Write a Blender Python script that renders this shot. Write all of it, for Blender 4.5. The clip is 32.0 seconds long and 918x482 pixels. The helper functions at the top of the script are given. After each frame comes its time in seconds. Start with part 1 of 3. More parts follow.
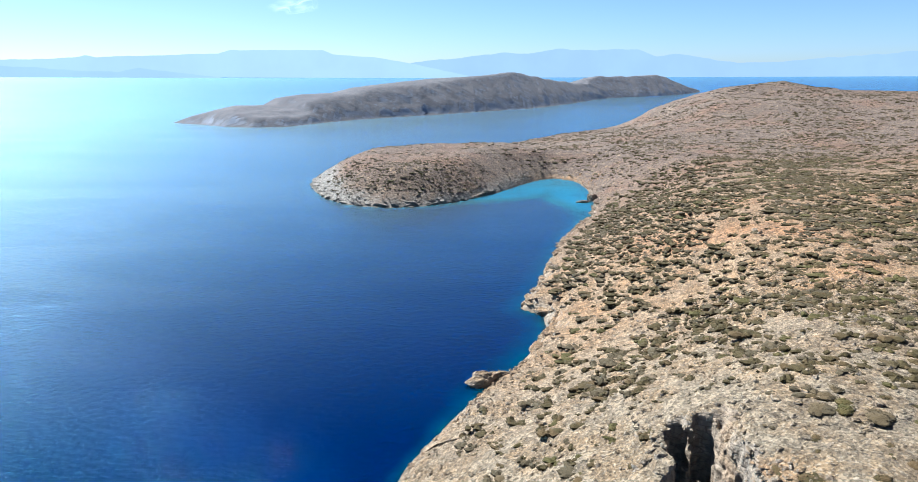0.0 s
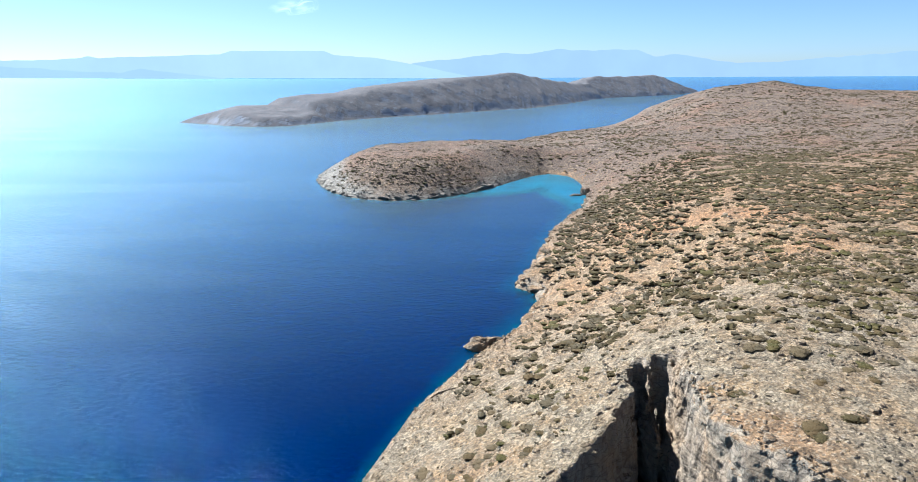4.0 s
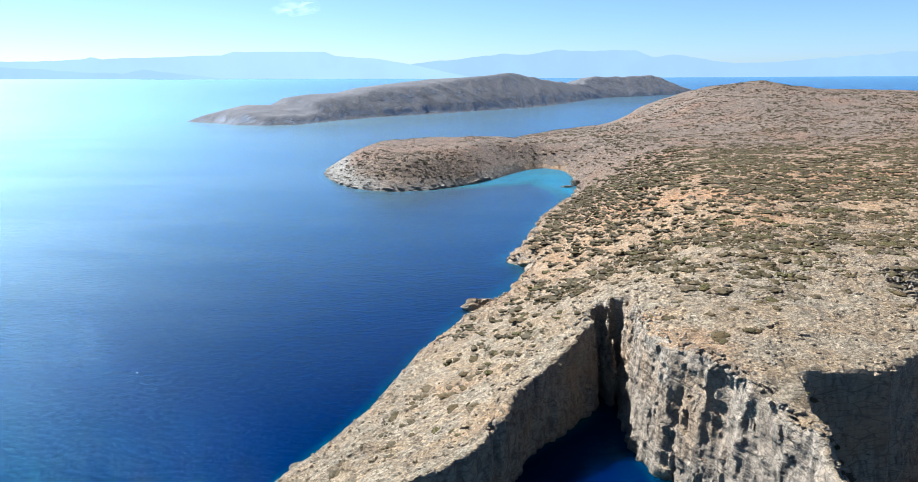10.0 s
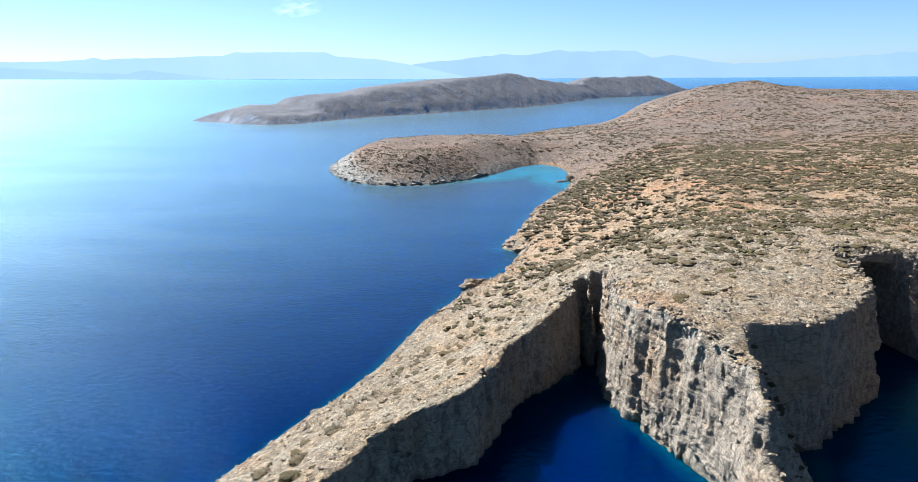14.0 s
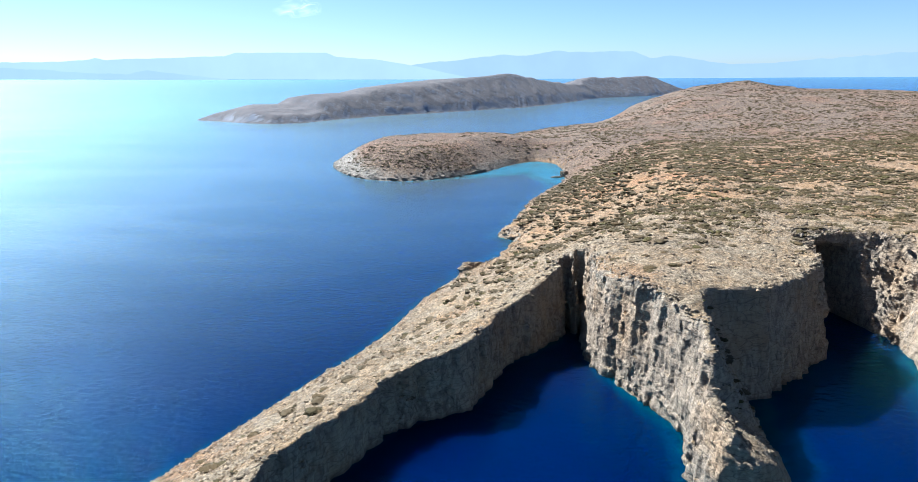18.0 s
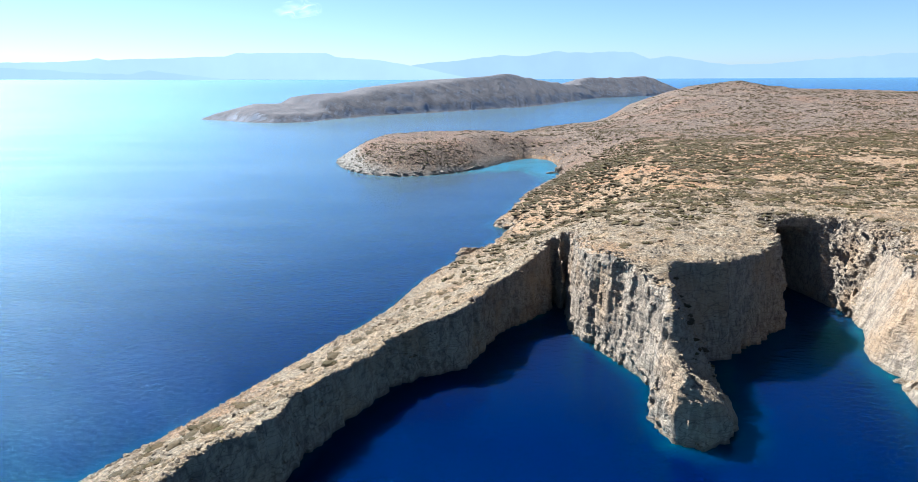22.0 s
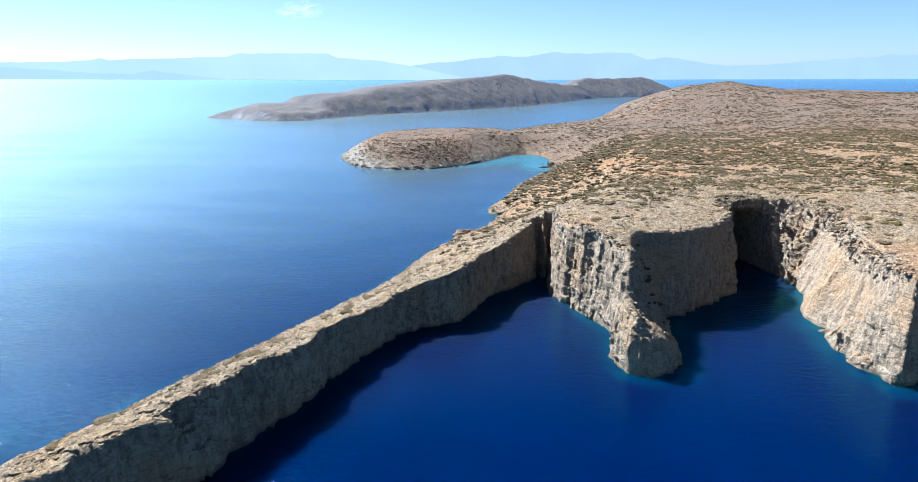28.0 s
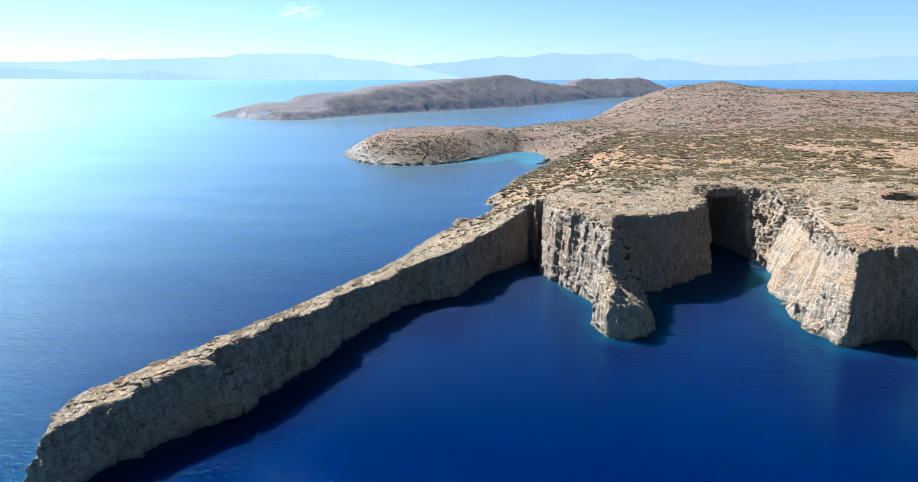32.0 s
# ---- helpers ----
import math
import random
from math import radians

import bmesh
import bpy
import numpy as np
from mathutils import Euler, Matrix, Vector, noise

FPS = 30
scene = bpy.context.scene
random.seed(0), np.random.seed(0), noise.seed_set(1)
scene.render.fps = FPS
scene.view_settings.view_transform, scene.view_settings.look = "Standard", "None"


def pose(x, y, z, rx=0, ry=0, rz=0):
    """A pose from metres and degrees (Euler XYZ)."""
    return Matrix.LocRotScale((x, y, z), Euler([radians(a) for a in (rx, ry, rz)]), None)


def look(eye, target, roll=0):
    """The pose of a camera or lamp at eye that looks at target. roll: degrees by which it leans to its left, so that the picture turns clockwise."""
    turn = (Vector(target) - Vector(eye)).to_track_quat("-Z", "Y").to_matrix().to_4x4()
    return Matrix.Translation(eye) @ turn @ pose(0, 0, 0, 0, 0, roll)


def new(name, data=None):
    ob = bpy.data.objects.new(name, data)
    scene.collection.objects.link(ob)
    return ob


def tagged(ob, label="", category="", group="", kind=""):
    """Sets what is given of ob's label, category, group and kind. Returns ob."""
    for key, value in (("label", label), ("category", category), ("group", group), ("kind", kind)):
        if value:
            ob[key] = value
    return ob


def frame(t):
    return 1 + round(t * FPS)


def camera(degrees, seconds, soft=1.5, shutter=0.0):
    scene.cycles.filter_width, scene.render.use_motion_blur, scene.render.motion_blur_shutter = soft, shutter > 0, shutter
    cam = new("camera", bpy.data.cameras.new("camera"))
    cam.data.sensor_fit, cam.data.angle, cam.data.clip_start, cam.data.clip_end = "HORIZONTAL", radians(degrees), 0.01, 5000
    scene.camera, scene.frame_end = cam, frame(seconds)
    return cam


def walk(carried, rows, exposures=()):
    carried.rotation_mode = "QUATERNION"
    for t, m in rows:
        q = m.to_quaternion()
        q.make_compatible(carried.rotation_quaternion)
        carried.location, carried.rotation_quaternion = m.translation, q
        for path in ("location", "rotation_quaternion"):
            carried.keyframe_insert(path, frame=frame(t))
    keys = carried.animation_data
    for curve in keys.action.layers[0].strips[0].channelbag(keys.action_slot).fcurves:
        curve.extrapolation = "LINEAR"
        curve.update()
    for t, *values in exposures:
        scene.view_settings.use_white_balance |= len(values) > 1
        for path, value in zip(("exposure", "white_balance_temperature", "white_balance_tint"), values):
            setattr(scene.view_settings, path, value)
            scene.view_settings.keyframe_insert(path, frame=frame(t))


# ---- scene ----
cam = camera(69.9, 32.0, soft=0.9)
# the flight: seconds, place in metres, tilt, turn and lean in degrees
FLIGHT = [
    (0, -1.08, 0.21, 93.73, 75.606, -0.890, 0.00),
    (4, -1.03, -27.03, 93.51, 75.640, -0.861, -0.08),
    (8, -0.76, -53.57, 93.17, 75.674, -0.843, -0.13),
    (12, -0.52, -79.73, 92.78, 75.708, -0.837, -0.14),
    (16, -0.23, -106.02, 92.38, 75.742, -0.843, -0.13),
    (20, 0.25, -132.55, 91.97, 75.775, -0.862, -0.11),
    (24, 0.95, -159.05, 91.50, 75.808, -0.892, -0.05),
    (28, 1.53, -185.64, 90.92, 75.841, -0.935, 0.03),
    (32, 1.30, -213.95, 90.20, 75.873, -0.985, 0.10),
]
walk(cam, [(t, pose(x, y, z, rx, 0, rz) @ pose(0, 0, 0, 0, 0, lean)) for t, x, y, z, rx, rz, lean in FLIGHT], exposures=[(0, 2.42, 5120, 6), (32, 2.55, 5220, 8)])

# ---------------------------------------------------------------- light
SUN_WAY = Vector((-0.51, 0.428, 0.747)).normalized()
elevation = math.asin(SUN_WAY.z)
azimuth = math.atan2(SUN_WAY.x, SUN_WAY.y)

world = bpy.data.worlds.new("world")
scene.world = world
world.use_nodes = True
wn = world.node_tree
wn.nodes.clear()
sky = wn.nodes.new("ShaderNodeTexSky")
sky.sky_type = "NISHITA"
sky.sun_disc = False
sky.sun_elevation = elevation
sky.sun_rotation = azimuth
sky.air_density = 1.0
sky.dust_density = 5.5
sky.ozone_density = 2.2
sky.altitude = 3000
back = wn.nodes.new("ShaderNodeBackground")
back.inputs["Strength"].default_value = 0.0255
out = wn.nodes.new("ShaderNodeOutputWorld")
wn.links.new(sky.outputs[0], back.inputs[0])
wn.links.new(back.outputs[0], out.inputs[0])

lamp = bpy.data.lights.new("sun", "SUN")
lamp.energy = 5.0
lamp.angle = radians(0.53)
lamp.color = (1.0, 0.89, 0.73)
sun = new("sun", lamp)
sun.matrix_world = look(SUN_WAY * 500, (0, 0, 0))


# ---------------------------------------------------------------- materials
class Nodes:
    """A small hand for wiring node materials."""

    def __init__(self, name):
        self.mat = bpy.data.materials.new(name)
        self.mat.use_nodes = True
        self.tree = self.mat.node_tree
        self.tree.nodes.clear()
        self.out = self.add("ShaderNodeOutputMaterial")
        self.bsdf = self.add("ShaderNodeBsdfPrincipled")
        self.link(self.bsdf.outputs[0], self.out.inputs[0])
        self.geo = self.add("ShaderNodeNewGeometry")
        self.pos = self.geo.outputs["Position"]

    def add(self, kind):
        return self.tree.nodes.new(kind)

    def link(self, a, b):
        self.tree.links.new(a, b)

    def put(self, value, socket):
        if isinstance(value, (int, float)):
            socket.default_value = value
        elif isinstance(value, tuple):
            socket.default_value = (*value, 1.0) if len(value) == 3 and len(socket.default_value) == 4 else value
        else:
            self.link(value, socket)

    def stretch(self, sx, sy, sz, turn=0.0, tilt=0.0):
        m = self.add("ShaderNodeMapping")
        self.link(self.pos, m.inputs["Vector"])
        m.inputs["Scale"].default_value = (sx, sy, sz)
        m.inputs["Rotation"].default_value = (tilt, 0, turn)
        return m.outputs[0]

    def noise(self, scale, detail=4, rough=0.6, vec=None, warp=0.0):
        n = self.add("ShaderNodeTexNoise")
        self.link(vec or self.pos, n.inputs["Vector"])
        n.inputs["Scale"].default_value = scale
        n.inputs["Detail"].default_value = detail
        n.inputs["Roughness"].default_value = rough
        n.inputs["Distortion"].default_value = warp
        return n.outputs[0]

    def cells(self, scale, vec=None, feature="F1"):
        n = self.add("ShaderNodeTexVoronoi")
        n.feature = feature
        self.link(vec or self.pos, n.inputs["Vector"])
        n.inputs["Scale"].default_value = scale
        return n

    def ramp(self, value, lo, hi, a=0.0, b=1.0):
        n = self.add("ShaderNodeMapRange")
        n.clamp = True
        n.interpolation_type = "SMOOTHSTEP"
        self.link(value, n.inputs[0])
        for k, v in zip((1, 2, 3, 4), (lo, hi, a, b)):
            n.inputs[k].default_value = v
        return n.outputs[0]

    def mix(self, f, a, b, mode="MIX"):
        n = self.add("ShaderNodeMix")
        n.data_type, n.blend_type = "RGBA", mode
        self.put(f, n.inputs[0])
        self.put(a, n.inputs[6])
        self.put(b, n.inputs[7])
        return n.outputs[2]

    def maths(self, op, a, b=0.0):
        n = self.add("ShaderNodeMath")
        n.operation = op
        self.put(a, n.inputs[0])
        self.put(b, n.inputs[1])
        return n.outputs[0]

    def bump(self, height, strength, distance, onto=None):
        n = self.add("ShaderNodeBump")
        self.link(height, n.inputs["Height"])
        n.inputs["Strength"].default_value = strength
        n.inputs["Distance"].default_value = distance
        if onto:
            self.link(onto, n.inputs["Normal"])
        return n.outputs[0]

    def attribute(self, name):
        n = self.add("ShaderNodeAttribute")
        n.attribute_name = name
        return n.outputs["Fac"]

    def done(self, colour, rough, normal=None, specular=0.3):
        self.put(colour, self.bsdf.inputs["Base Color"])
        self.put(rough, self.bsdf.inputs["Roughness"])
        self.bsdf.inputs["Specular IOR Level"].default_value = specular
        if normal:
            self.link(normal, self.bsdf.inputs["Normal"])
        return self.mat


def up_of(n):
    s = n.add("ShaderNodeSeparateXYZ")
    n.link(n.geo.outputs["True Normal"], s.inputs[0])
    return s.outputs[2]


def limestone_ground(name):
    """Stony limestone plateau with orange soil and dry low scrub; bare grey rock where it is steep."""
    n = Nodes(name)
    stones = n.cells(1.1)
    fine = n.noise(2.4, 5, 0.7)
    broad = n.noise(0.035, 5, 0.6)
    patch = n.noise(0.012, 4, 0.55, warp=0.6)
    soil = n.mix(n.ramp(broad, 0.35, 0.68), (0.123, 0.082, 0.043), (0.100, 0.072, 0.043))
    soil = n.mix(n.ramp(patch, 0.54, 0.68, 0.0, 0.5), soil, (0.152, 0.080, 0.037))
    soil = n.mix(n.ramp(fine, 0.52, 0.75, 0, 0.6), soil, (0.097, 0.081, 0.055))
    sep = n.add("ShaderNodeSeparateXYZ")
    n.link(n.pos, sep.inputs[0])
    # low dry heath takes over up the island
    heath = n.maths("MULTIPLY", n.ramp(sep.outputs[1], 200.0, 520.0, 0.0, 0.9), n.ramp(n.noise(0.25, 5, 0.7), 0.32, 0.48))
    away = n.add("ShaderNodeVectorMath")
    away.operation = "DISTANCE"
    n.link(n.pos, away.inputs[0])
    away.inputs[1].default_value = (222, 86, 32)
    soil = n.mix(n.ramp(n.maths("ADD", away.outputs["Value"], n.maths("MULTIPLY", fine, 8.0)), 14.0, 30.0, 0.9, 0.0), soil, (0.165, 0.062, 0.022))
    grit = n.mix(n.maths("MULTIPLY", n.ramp(n.noise(0.11, 3), 0.4, 0.62, 0.15, 0.75), n.ramp(patch, 0.53, 0.64, 1.0, 0.4)), soil, (0.128, 0.105, 0.074))
    pale = n.mix(n.ramp(stones.outputs["Distance"], 0.20, 0.45, 0.55, 0.0), grit, (0.164, 0.138, 0.103))
    pale = n.mix(heath, pale, n.mix(n.ramp(n.noise(0.018, 4, 0.6), 0.48, 0.66), (0.054, 0.041, 0.034), (0.066, 0.041, 0.030)))
    # every stone has its own shade
    for size, low, high in ((2.3, 0.58, 1.42), (0.75, 0.72, 1.30)):
        shade = n.ramp(n.cells(size).outputs["Color"], 0.1, 0.9, low, high)
        pale = n.mix(1.0, pale, shade, "MULTIPLY")
    # redder, warmer earth on the plateau behind the inlets
    warm = n.ramp(n.maths("ADD", sep.outputs[1], n.maths("MULTIPLY", broad, 60.0)), 130.0, 260.0)
    pale = n.mix(n.maths("MULTIPLY", warm, n.ramp(sep.outputs[1], 430.0, 620.0, 1.0, 0.35)), pale, n.mix(1.0, pale, (1.10, 0.97, 0.87), "MULTIPLY"))
    # rock on the steep faces: vertical streaks and iron stain
    streak = n.noise(0.55, 5, 0.62, n.stretch(1, 1, 0.45), 0.9)
    beds = n.noise(0.7, 4, 0.6, n.stretch(0.25, 0.25, 1.6, 0, 0.12), 0.3)
    rock = n.mix(n.ramp(streak, 0.32, 0.62), (0.103, 0.085, 0.068), (0.228, 0.186, 0.141))
    rock = n.mix(n.ramp(beds, 0.48, 0.70, 0, 0.4), rock, (0.147, 0.123, 0.097))
    rock = n.mix(n.ramp(n.noise(0.045, 4, 0.6), 0.44, 0.66, 0, 0.62), rock, (0.218, 0.145, 0.082))
    cove = n.add("ShaderNodeVectorMath")
    cove.operation = "DISTANCE"
    n.link(n.pos, cove.inputs[0])
    cove.inputs[1].default_value = (112, 565, 5)
    rock = n.mix(n.ramp(cove.outputs["Value"], 15.0, 55.0, 0.8, 0.0), rock, (0.228, 0.128, 0.053))
    rock = n.mix(n.ramp(n.noise(1.6, 4, 0.7), 0.58, 0.74, 0, 0.6), rock, (0.070, 0.059, 0.048))
    # joints: fine dark cracks along tilted beds and upright breaks
    bed_cells = n.cells(0.55, n.stretch(0.35, 0.35, 1.5, 0.3, 0.14), "DISTANCE_TO_EDGE")
    rock = n.mix(n.ramp(bed_cells.outputs["Distance"], 0.0, 0.06, 0.55, 0.0), rock, (0.049, 0.041, 0.034))
    steep = n.ramp(n.maths("ADD", up_of(n), n.maths("MULTIPLY", n.maths("SUBTRACT", fine, 0.5), 0.35)), 0.62, 0.86)
    colour = n.mix(steep, rock, pale)
    # bleached, tilted beds laid bare round the headland's foot
    layer = n.noise(0.5, 4, 0.6, n.stretch(0.45, 1.6, 2.2, 0.6, 0.5), 0.4)
    high = n.maths("ADD", sep.outputs[2], n.maths("MULTIPLY", n.noise(0.09, 4, 0.65), 16.0))
    end = n.maths("MULTIPLY", n.ramp(sep.outputs[0], -118.0, -50.0, 1.0, 0.0), 13.0)
    bare = n.ramp(n.maths("SUBTRACT", high, end), 7.0, 18.0, 0.85, 0.0)
    bare = n.maths("MULTIPLY", bare, n.ramp(sep.outputs[1], 440.0, 470.0))
    bare = n.maths("MULTIPLY", bare, n.ramp(sep.outputs[0], 40.0, 90.0, 1.0, 0.0))
    colour = n.mix(bare, colour, n.mix(n.ramp(layer, 0.40, 0.60), (0.0638, 0.0593, 0.0547), (0.1824, 0.1672, 0.1459)))
    # wet, dark rim at the waterline
    wet = n.ramp(n.maths("ADD", sep.outputs[2], n.maths("MULTIPLY", fine, 1.6)), 1.0, 2.3, 0.50, 0.0)
    colour = n.mix(wet, colour, (0.0608, 0.0517, 0.0395))
    b = n.bump(n.maths("ADD", fine, n.maths("MULTIPLY", stones.outputs["Distance"], -0.8)), 0.7, 0.5)
    b = n.bump(streak, 0.5, 0.6, b)
    b = n.bump(n.noise(1.3, 4, 0.65, n.stretch(1, 1, 0.30), 0.6), 0.7, 0.7, b)
    b = n.bump(n.ramp(bed_cells.outputs["Distance"], 0.0, 0.10), 0.5, 0.5, b)
    b = n.bump(beds, 0.6, 0.8, b)
    b = n.bump(n.noise(1.9, 5, 0.75), 0.8, 0.6, b)
    return n.done(colour, 0.93, b, 0.2)


def far_rock():
    """Bare island with the haze of a mile of air mixed into its colours: brown-grey heath above, pale gullied rock
    below.
    """
    n = Nodes("hazed_island_ground")
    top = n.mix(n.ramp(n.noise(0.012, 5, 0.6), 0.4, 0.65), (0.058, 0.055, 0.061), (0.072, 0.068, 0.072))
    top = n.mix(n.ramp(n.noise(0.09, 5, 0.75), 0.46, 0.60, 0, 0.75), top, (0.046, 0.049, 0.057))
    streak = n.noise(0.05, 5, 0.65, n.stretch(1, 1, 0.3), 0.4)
    # rock paler and bluer than bare stone, to carry the painted haze
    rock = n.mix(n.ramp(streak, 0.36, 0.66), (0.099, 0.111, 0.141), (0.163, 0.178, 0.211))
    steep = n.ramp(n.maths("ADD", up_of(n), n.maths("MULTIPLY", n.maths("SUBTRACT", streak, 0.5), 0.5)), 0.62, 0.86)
    b = n.bump(streak, 0.7, 3.0)
    b = n.bump(n.noise(0.12, 5, 0.7), 0.6, 2.0, b)
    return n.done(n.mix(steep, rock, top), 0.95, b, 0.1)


def sea_water():
    n = Nodes("sea_water")
    depth = n.attribute("depth")
    murk = n.noise(0.02, 4, 0.6)
    rag = n.maths("ADD", depth, n.maths("MULTIPLY", n.maths("SUBTRACT", n.noise(0.12, 4, 0.65), 0.5), 9.0))
    c = n.mix(n.ramp(rag, 1.0, 12.0), (0.0000, 0.0120, 0.0350), (0.0000, 0.0019, 0.0195))
    c = n.mix(n.ramp(rag, -3.0, 4.0), (0.001, 0.034, 0.042), c)
    c = n.mix(n.ramp(rag, -18.0, -4.0), (0.001, 0.060, 0.105), c)
    c = n.mix(n.ramp(murk, 0.35, 0.7, 0.0, 0.35), c, (0.0000, 0.0040, 0.0245))
    swell = n.noise(0.05, 2, 0.5, n.stretch(1.0, 1.6, 1, 0.5), 0.3)
    chop = n.noise(0.33, 3, 0.55, n.stretch(1.0, 1.5, 1, 0.35), 0.2)
    b = n.bump(chop, 0.9, 0.22)
    b = n.bump(swell, 0.4, 0.5, b)
    # here and there a short steep wavelet that flashes in the sun
    peaks = n.cells(2.8)
    flash = n.maths("MULTIPLY", n.ramp(peaks.outputs["Color"], 0.62, 0.66), n.ramp(peaks.outputs["Distance"], 0.0, 0.45, 1.0, 0.0))
    b = n.bump(flash, 1.0, 0.036, b)
    # a clear mirror of the larger waves, and over it the wide glitter of the smallest ones
    n.bsdf.inputs["IOR"].default_value = 1.33
    n.done(c, 1.0, b, 0.0)
    # light spreads some way through the water before it comes back
    n.bsdf.subsurface_method = "BURLEY"
    n.bsdf.inputs["Subsurface Weight"].default_value = 1.0
    n.bsdf.inputs["Subsurface Radius"].default_value = (1.0, 1.0, 1.0)
    n.bsdf.inputs["Subsurface Scale"].default_value = 10.0
    mirror = n.add("ShaderNodeFresnel")
    mirror.inputs["IOR"].default_value = 1.33
    n.link(b, mirror.inputs["Normal"])
    graze = n.add("ShaderNodeLayerWeight")
    graze.inputs[0].default_value = 0.5
    glitter = n.maths("MULTIPLY", n.ramp(graze.outputs["Facing"], 0.46, 0.96, 0.0, 1.0), n.ramp(graze.outputs["Facing"], 0.60, 1.0, 0.025, 0.058))
    # smoother slicks drift over the open water
    slick = n.ramp(n.noise(0.010, 5, 0.62, n.stretch(0.35, 1.3, 1, 0.25), 1.2), 0.36, 0.62, 0.90, 1.08)
    glitter = n.maths("MULTIPLY", glitter, slick)
    sheen = n.mix(n.ramp(graze.outputs["Facing"], 0.72, 0.97), (0.12, 0.66, 0.98), (0.32, 0.63, 0.88))
    shader = n.bsdf.outputs[0]
    for amount, rough, tint in ((mirror.outputs[0], 0.15, sheen), (glitter, 0.52, (0.82, 0.99, 1.0, 1)), (n.maths("MULTIPLY", flash, 0.07), 0.11, (1.0, 1.0, 1.0, 1))):
        gloss = n.add("ShaderNodeBsdfGlossy")
        n.put(tint, gloss.inputs["Color"])
        gloss.inputs["Roughness"].default_value = rough
        n.link(b, gloss.inputs["Normal"])
        both = n.add("ShaderNodeMixShader")
        n.link(amount, both.inputs[0])
        n.link(shader, both.inputs[1])
        n.link(gloss.outputs[0], both.inputs[2])
        shader = both.outputs[0]
    n.link(shader, n.out.inputs[0])
    return n.mat


def foliage(name, dark, light, dry):
    n = Nodes(name)
    info = n.add("ShaderNodeObjectInfo")
    isle = n.geo.outputs["Random Per Island"]
    c = n.mix(n.ramp(n.noise(3.0, 4, 0.7), 0.35, 0.65), dark, light)
    c = n.mix(n.ramp(isle, 0.55, 1.0, 0.0, 0.6), c, dry)
    c = n.mix(n.ramp(info.outputs["Random"], 0.6, 1.0, 0.0, 0.45), c, dry)
    b = n.bump(n.noise(5.0, 4, 0.7), 0.9, 0.25)
    return n.done(c, 0.85, b, 0.15)


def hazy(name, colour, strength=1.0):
    """Mountains so far away that only the lit air before them is seen: the haze is put in as glowing colour."""
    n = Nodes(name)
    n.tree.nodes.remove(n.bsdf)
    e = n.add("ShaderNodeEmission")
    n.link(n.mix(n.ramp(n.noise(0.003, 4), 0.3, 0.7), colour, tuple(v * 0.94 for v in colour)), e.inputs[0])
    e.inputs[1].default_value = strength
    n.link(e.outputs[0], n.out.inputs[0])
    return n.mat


GROUND = limestone_ground("stony_ground")
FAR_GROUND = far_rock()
WATER = sea_water()
STONE = limestone_ground("loose_stone")
LEAF = [
    foliage("olive_scrub", (0.019, 0.014, 0.004), (0.036, 0.028, 0.009), (0.060, 0.038, 0.016)),
    foliage("grey_scrub", (0.028, 0.022, 0.011), (0.050, 0.038, 0.020), (0.063, 0.044, 0.021)),
    foliage("green_scrub", (0.021, 0.019, 0.004), (0.042, 0.036, 0.009), (0.054, 0.040, 0.013)),
]


# ---------------------------------------------------------------- shapes of the land
def hashed(i, j, k, seed):
    h = (i * np.int64(374761393) + j * np.int64(668265263) + k * np.int64(2147483647 // 3) + np.int64(seed * 982451653)) & 0xFFFFFFFF
    h = ((h ^ (h >> 13)) * np.int64(1274126177)) & 0xFFFFFFFF
    h = ((h ^ (h >> 16)) * np.int64(2246822519)) & 0xFFFFFFFF
    return ((h ^ (h >> 15)) & 0xFFFFFF).astype(np.float32) / 16777215.0


def grain(x, y, z=None, seed=0):
    """Smooth value noise, -1 to 1, in two or three dimensions."""
    xi, yi = np.floor(x).astype(np.int64), np.floor(y).astype(np.int64)
    fx, fy = (x - xi).astype(np.float32), (y - yi).astype(np.float32)
    fx, fy = fx * fx * (3 - 2 * fx), fy * fy * (3 - 2 * fy)

    def flat(k):
        a = hashed(xi, yi, k, seed) * (1 - fx) + hashed(xi + 1, yi, k, seed) * fx
        b = hashed(xi, yi + 1, k, seed) * (1 - fx) + hashed(xi + 1, yi + 1, k, seed) * fx
        return a * (1 - fy) + b * fy

    if z is None:
        return flat(np.int64(0)) * 2 - 1
    zi = np.floor(z).astype(np.int64)
    fz = (z - zi).astype(np.float32)
    fz = fz * fz * (3 - 2 * fz)
    return (flat(zi) * (1 - fz) + flat(zi + 1) * fz) * 2 - 1


def smooth_line(points, step):
    """A rounded line through plan points."""
    p = np.array(points, float)
    q = np.vstack([2 * p[0] - p[1], p, 2 * p[-1] - p[-2]])
    made = []
    for a, b, c, d in zip(q[:-3], q[1:-2], q[2:-1], q[3:]):
        count = max(1, int(np.linalg.norm(c - b) / step))
        t = np.linspace(0, 1, count, endpoint=False)[:, None]
        made.append(0.5 * (2 * b + (c - a) * t + (2 * a - 5 * b + 4 * c - d) * t**2 + (3 * b - a - 3 * c + d) * t**3))
    return np.vstack(made + [p[-1:]])


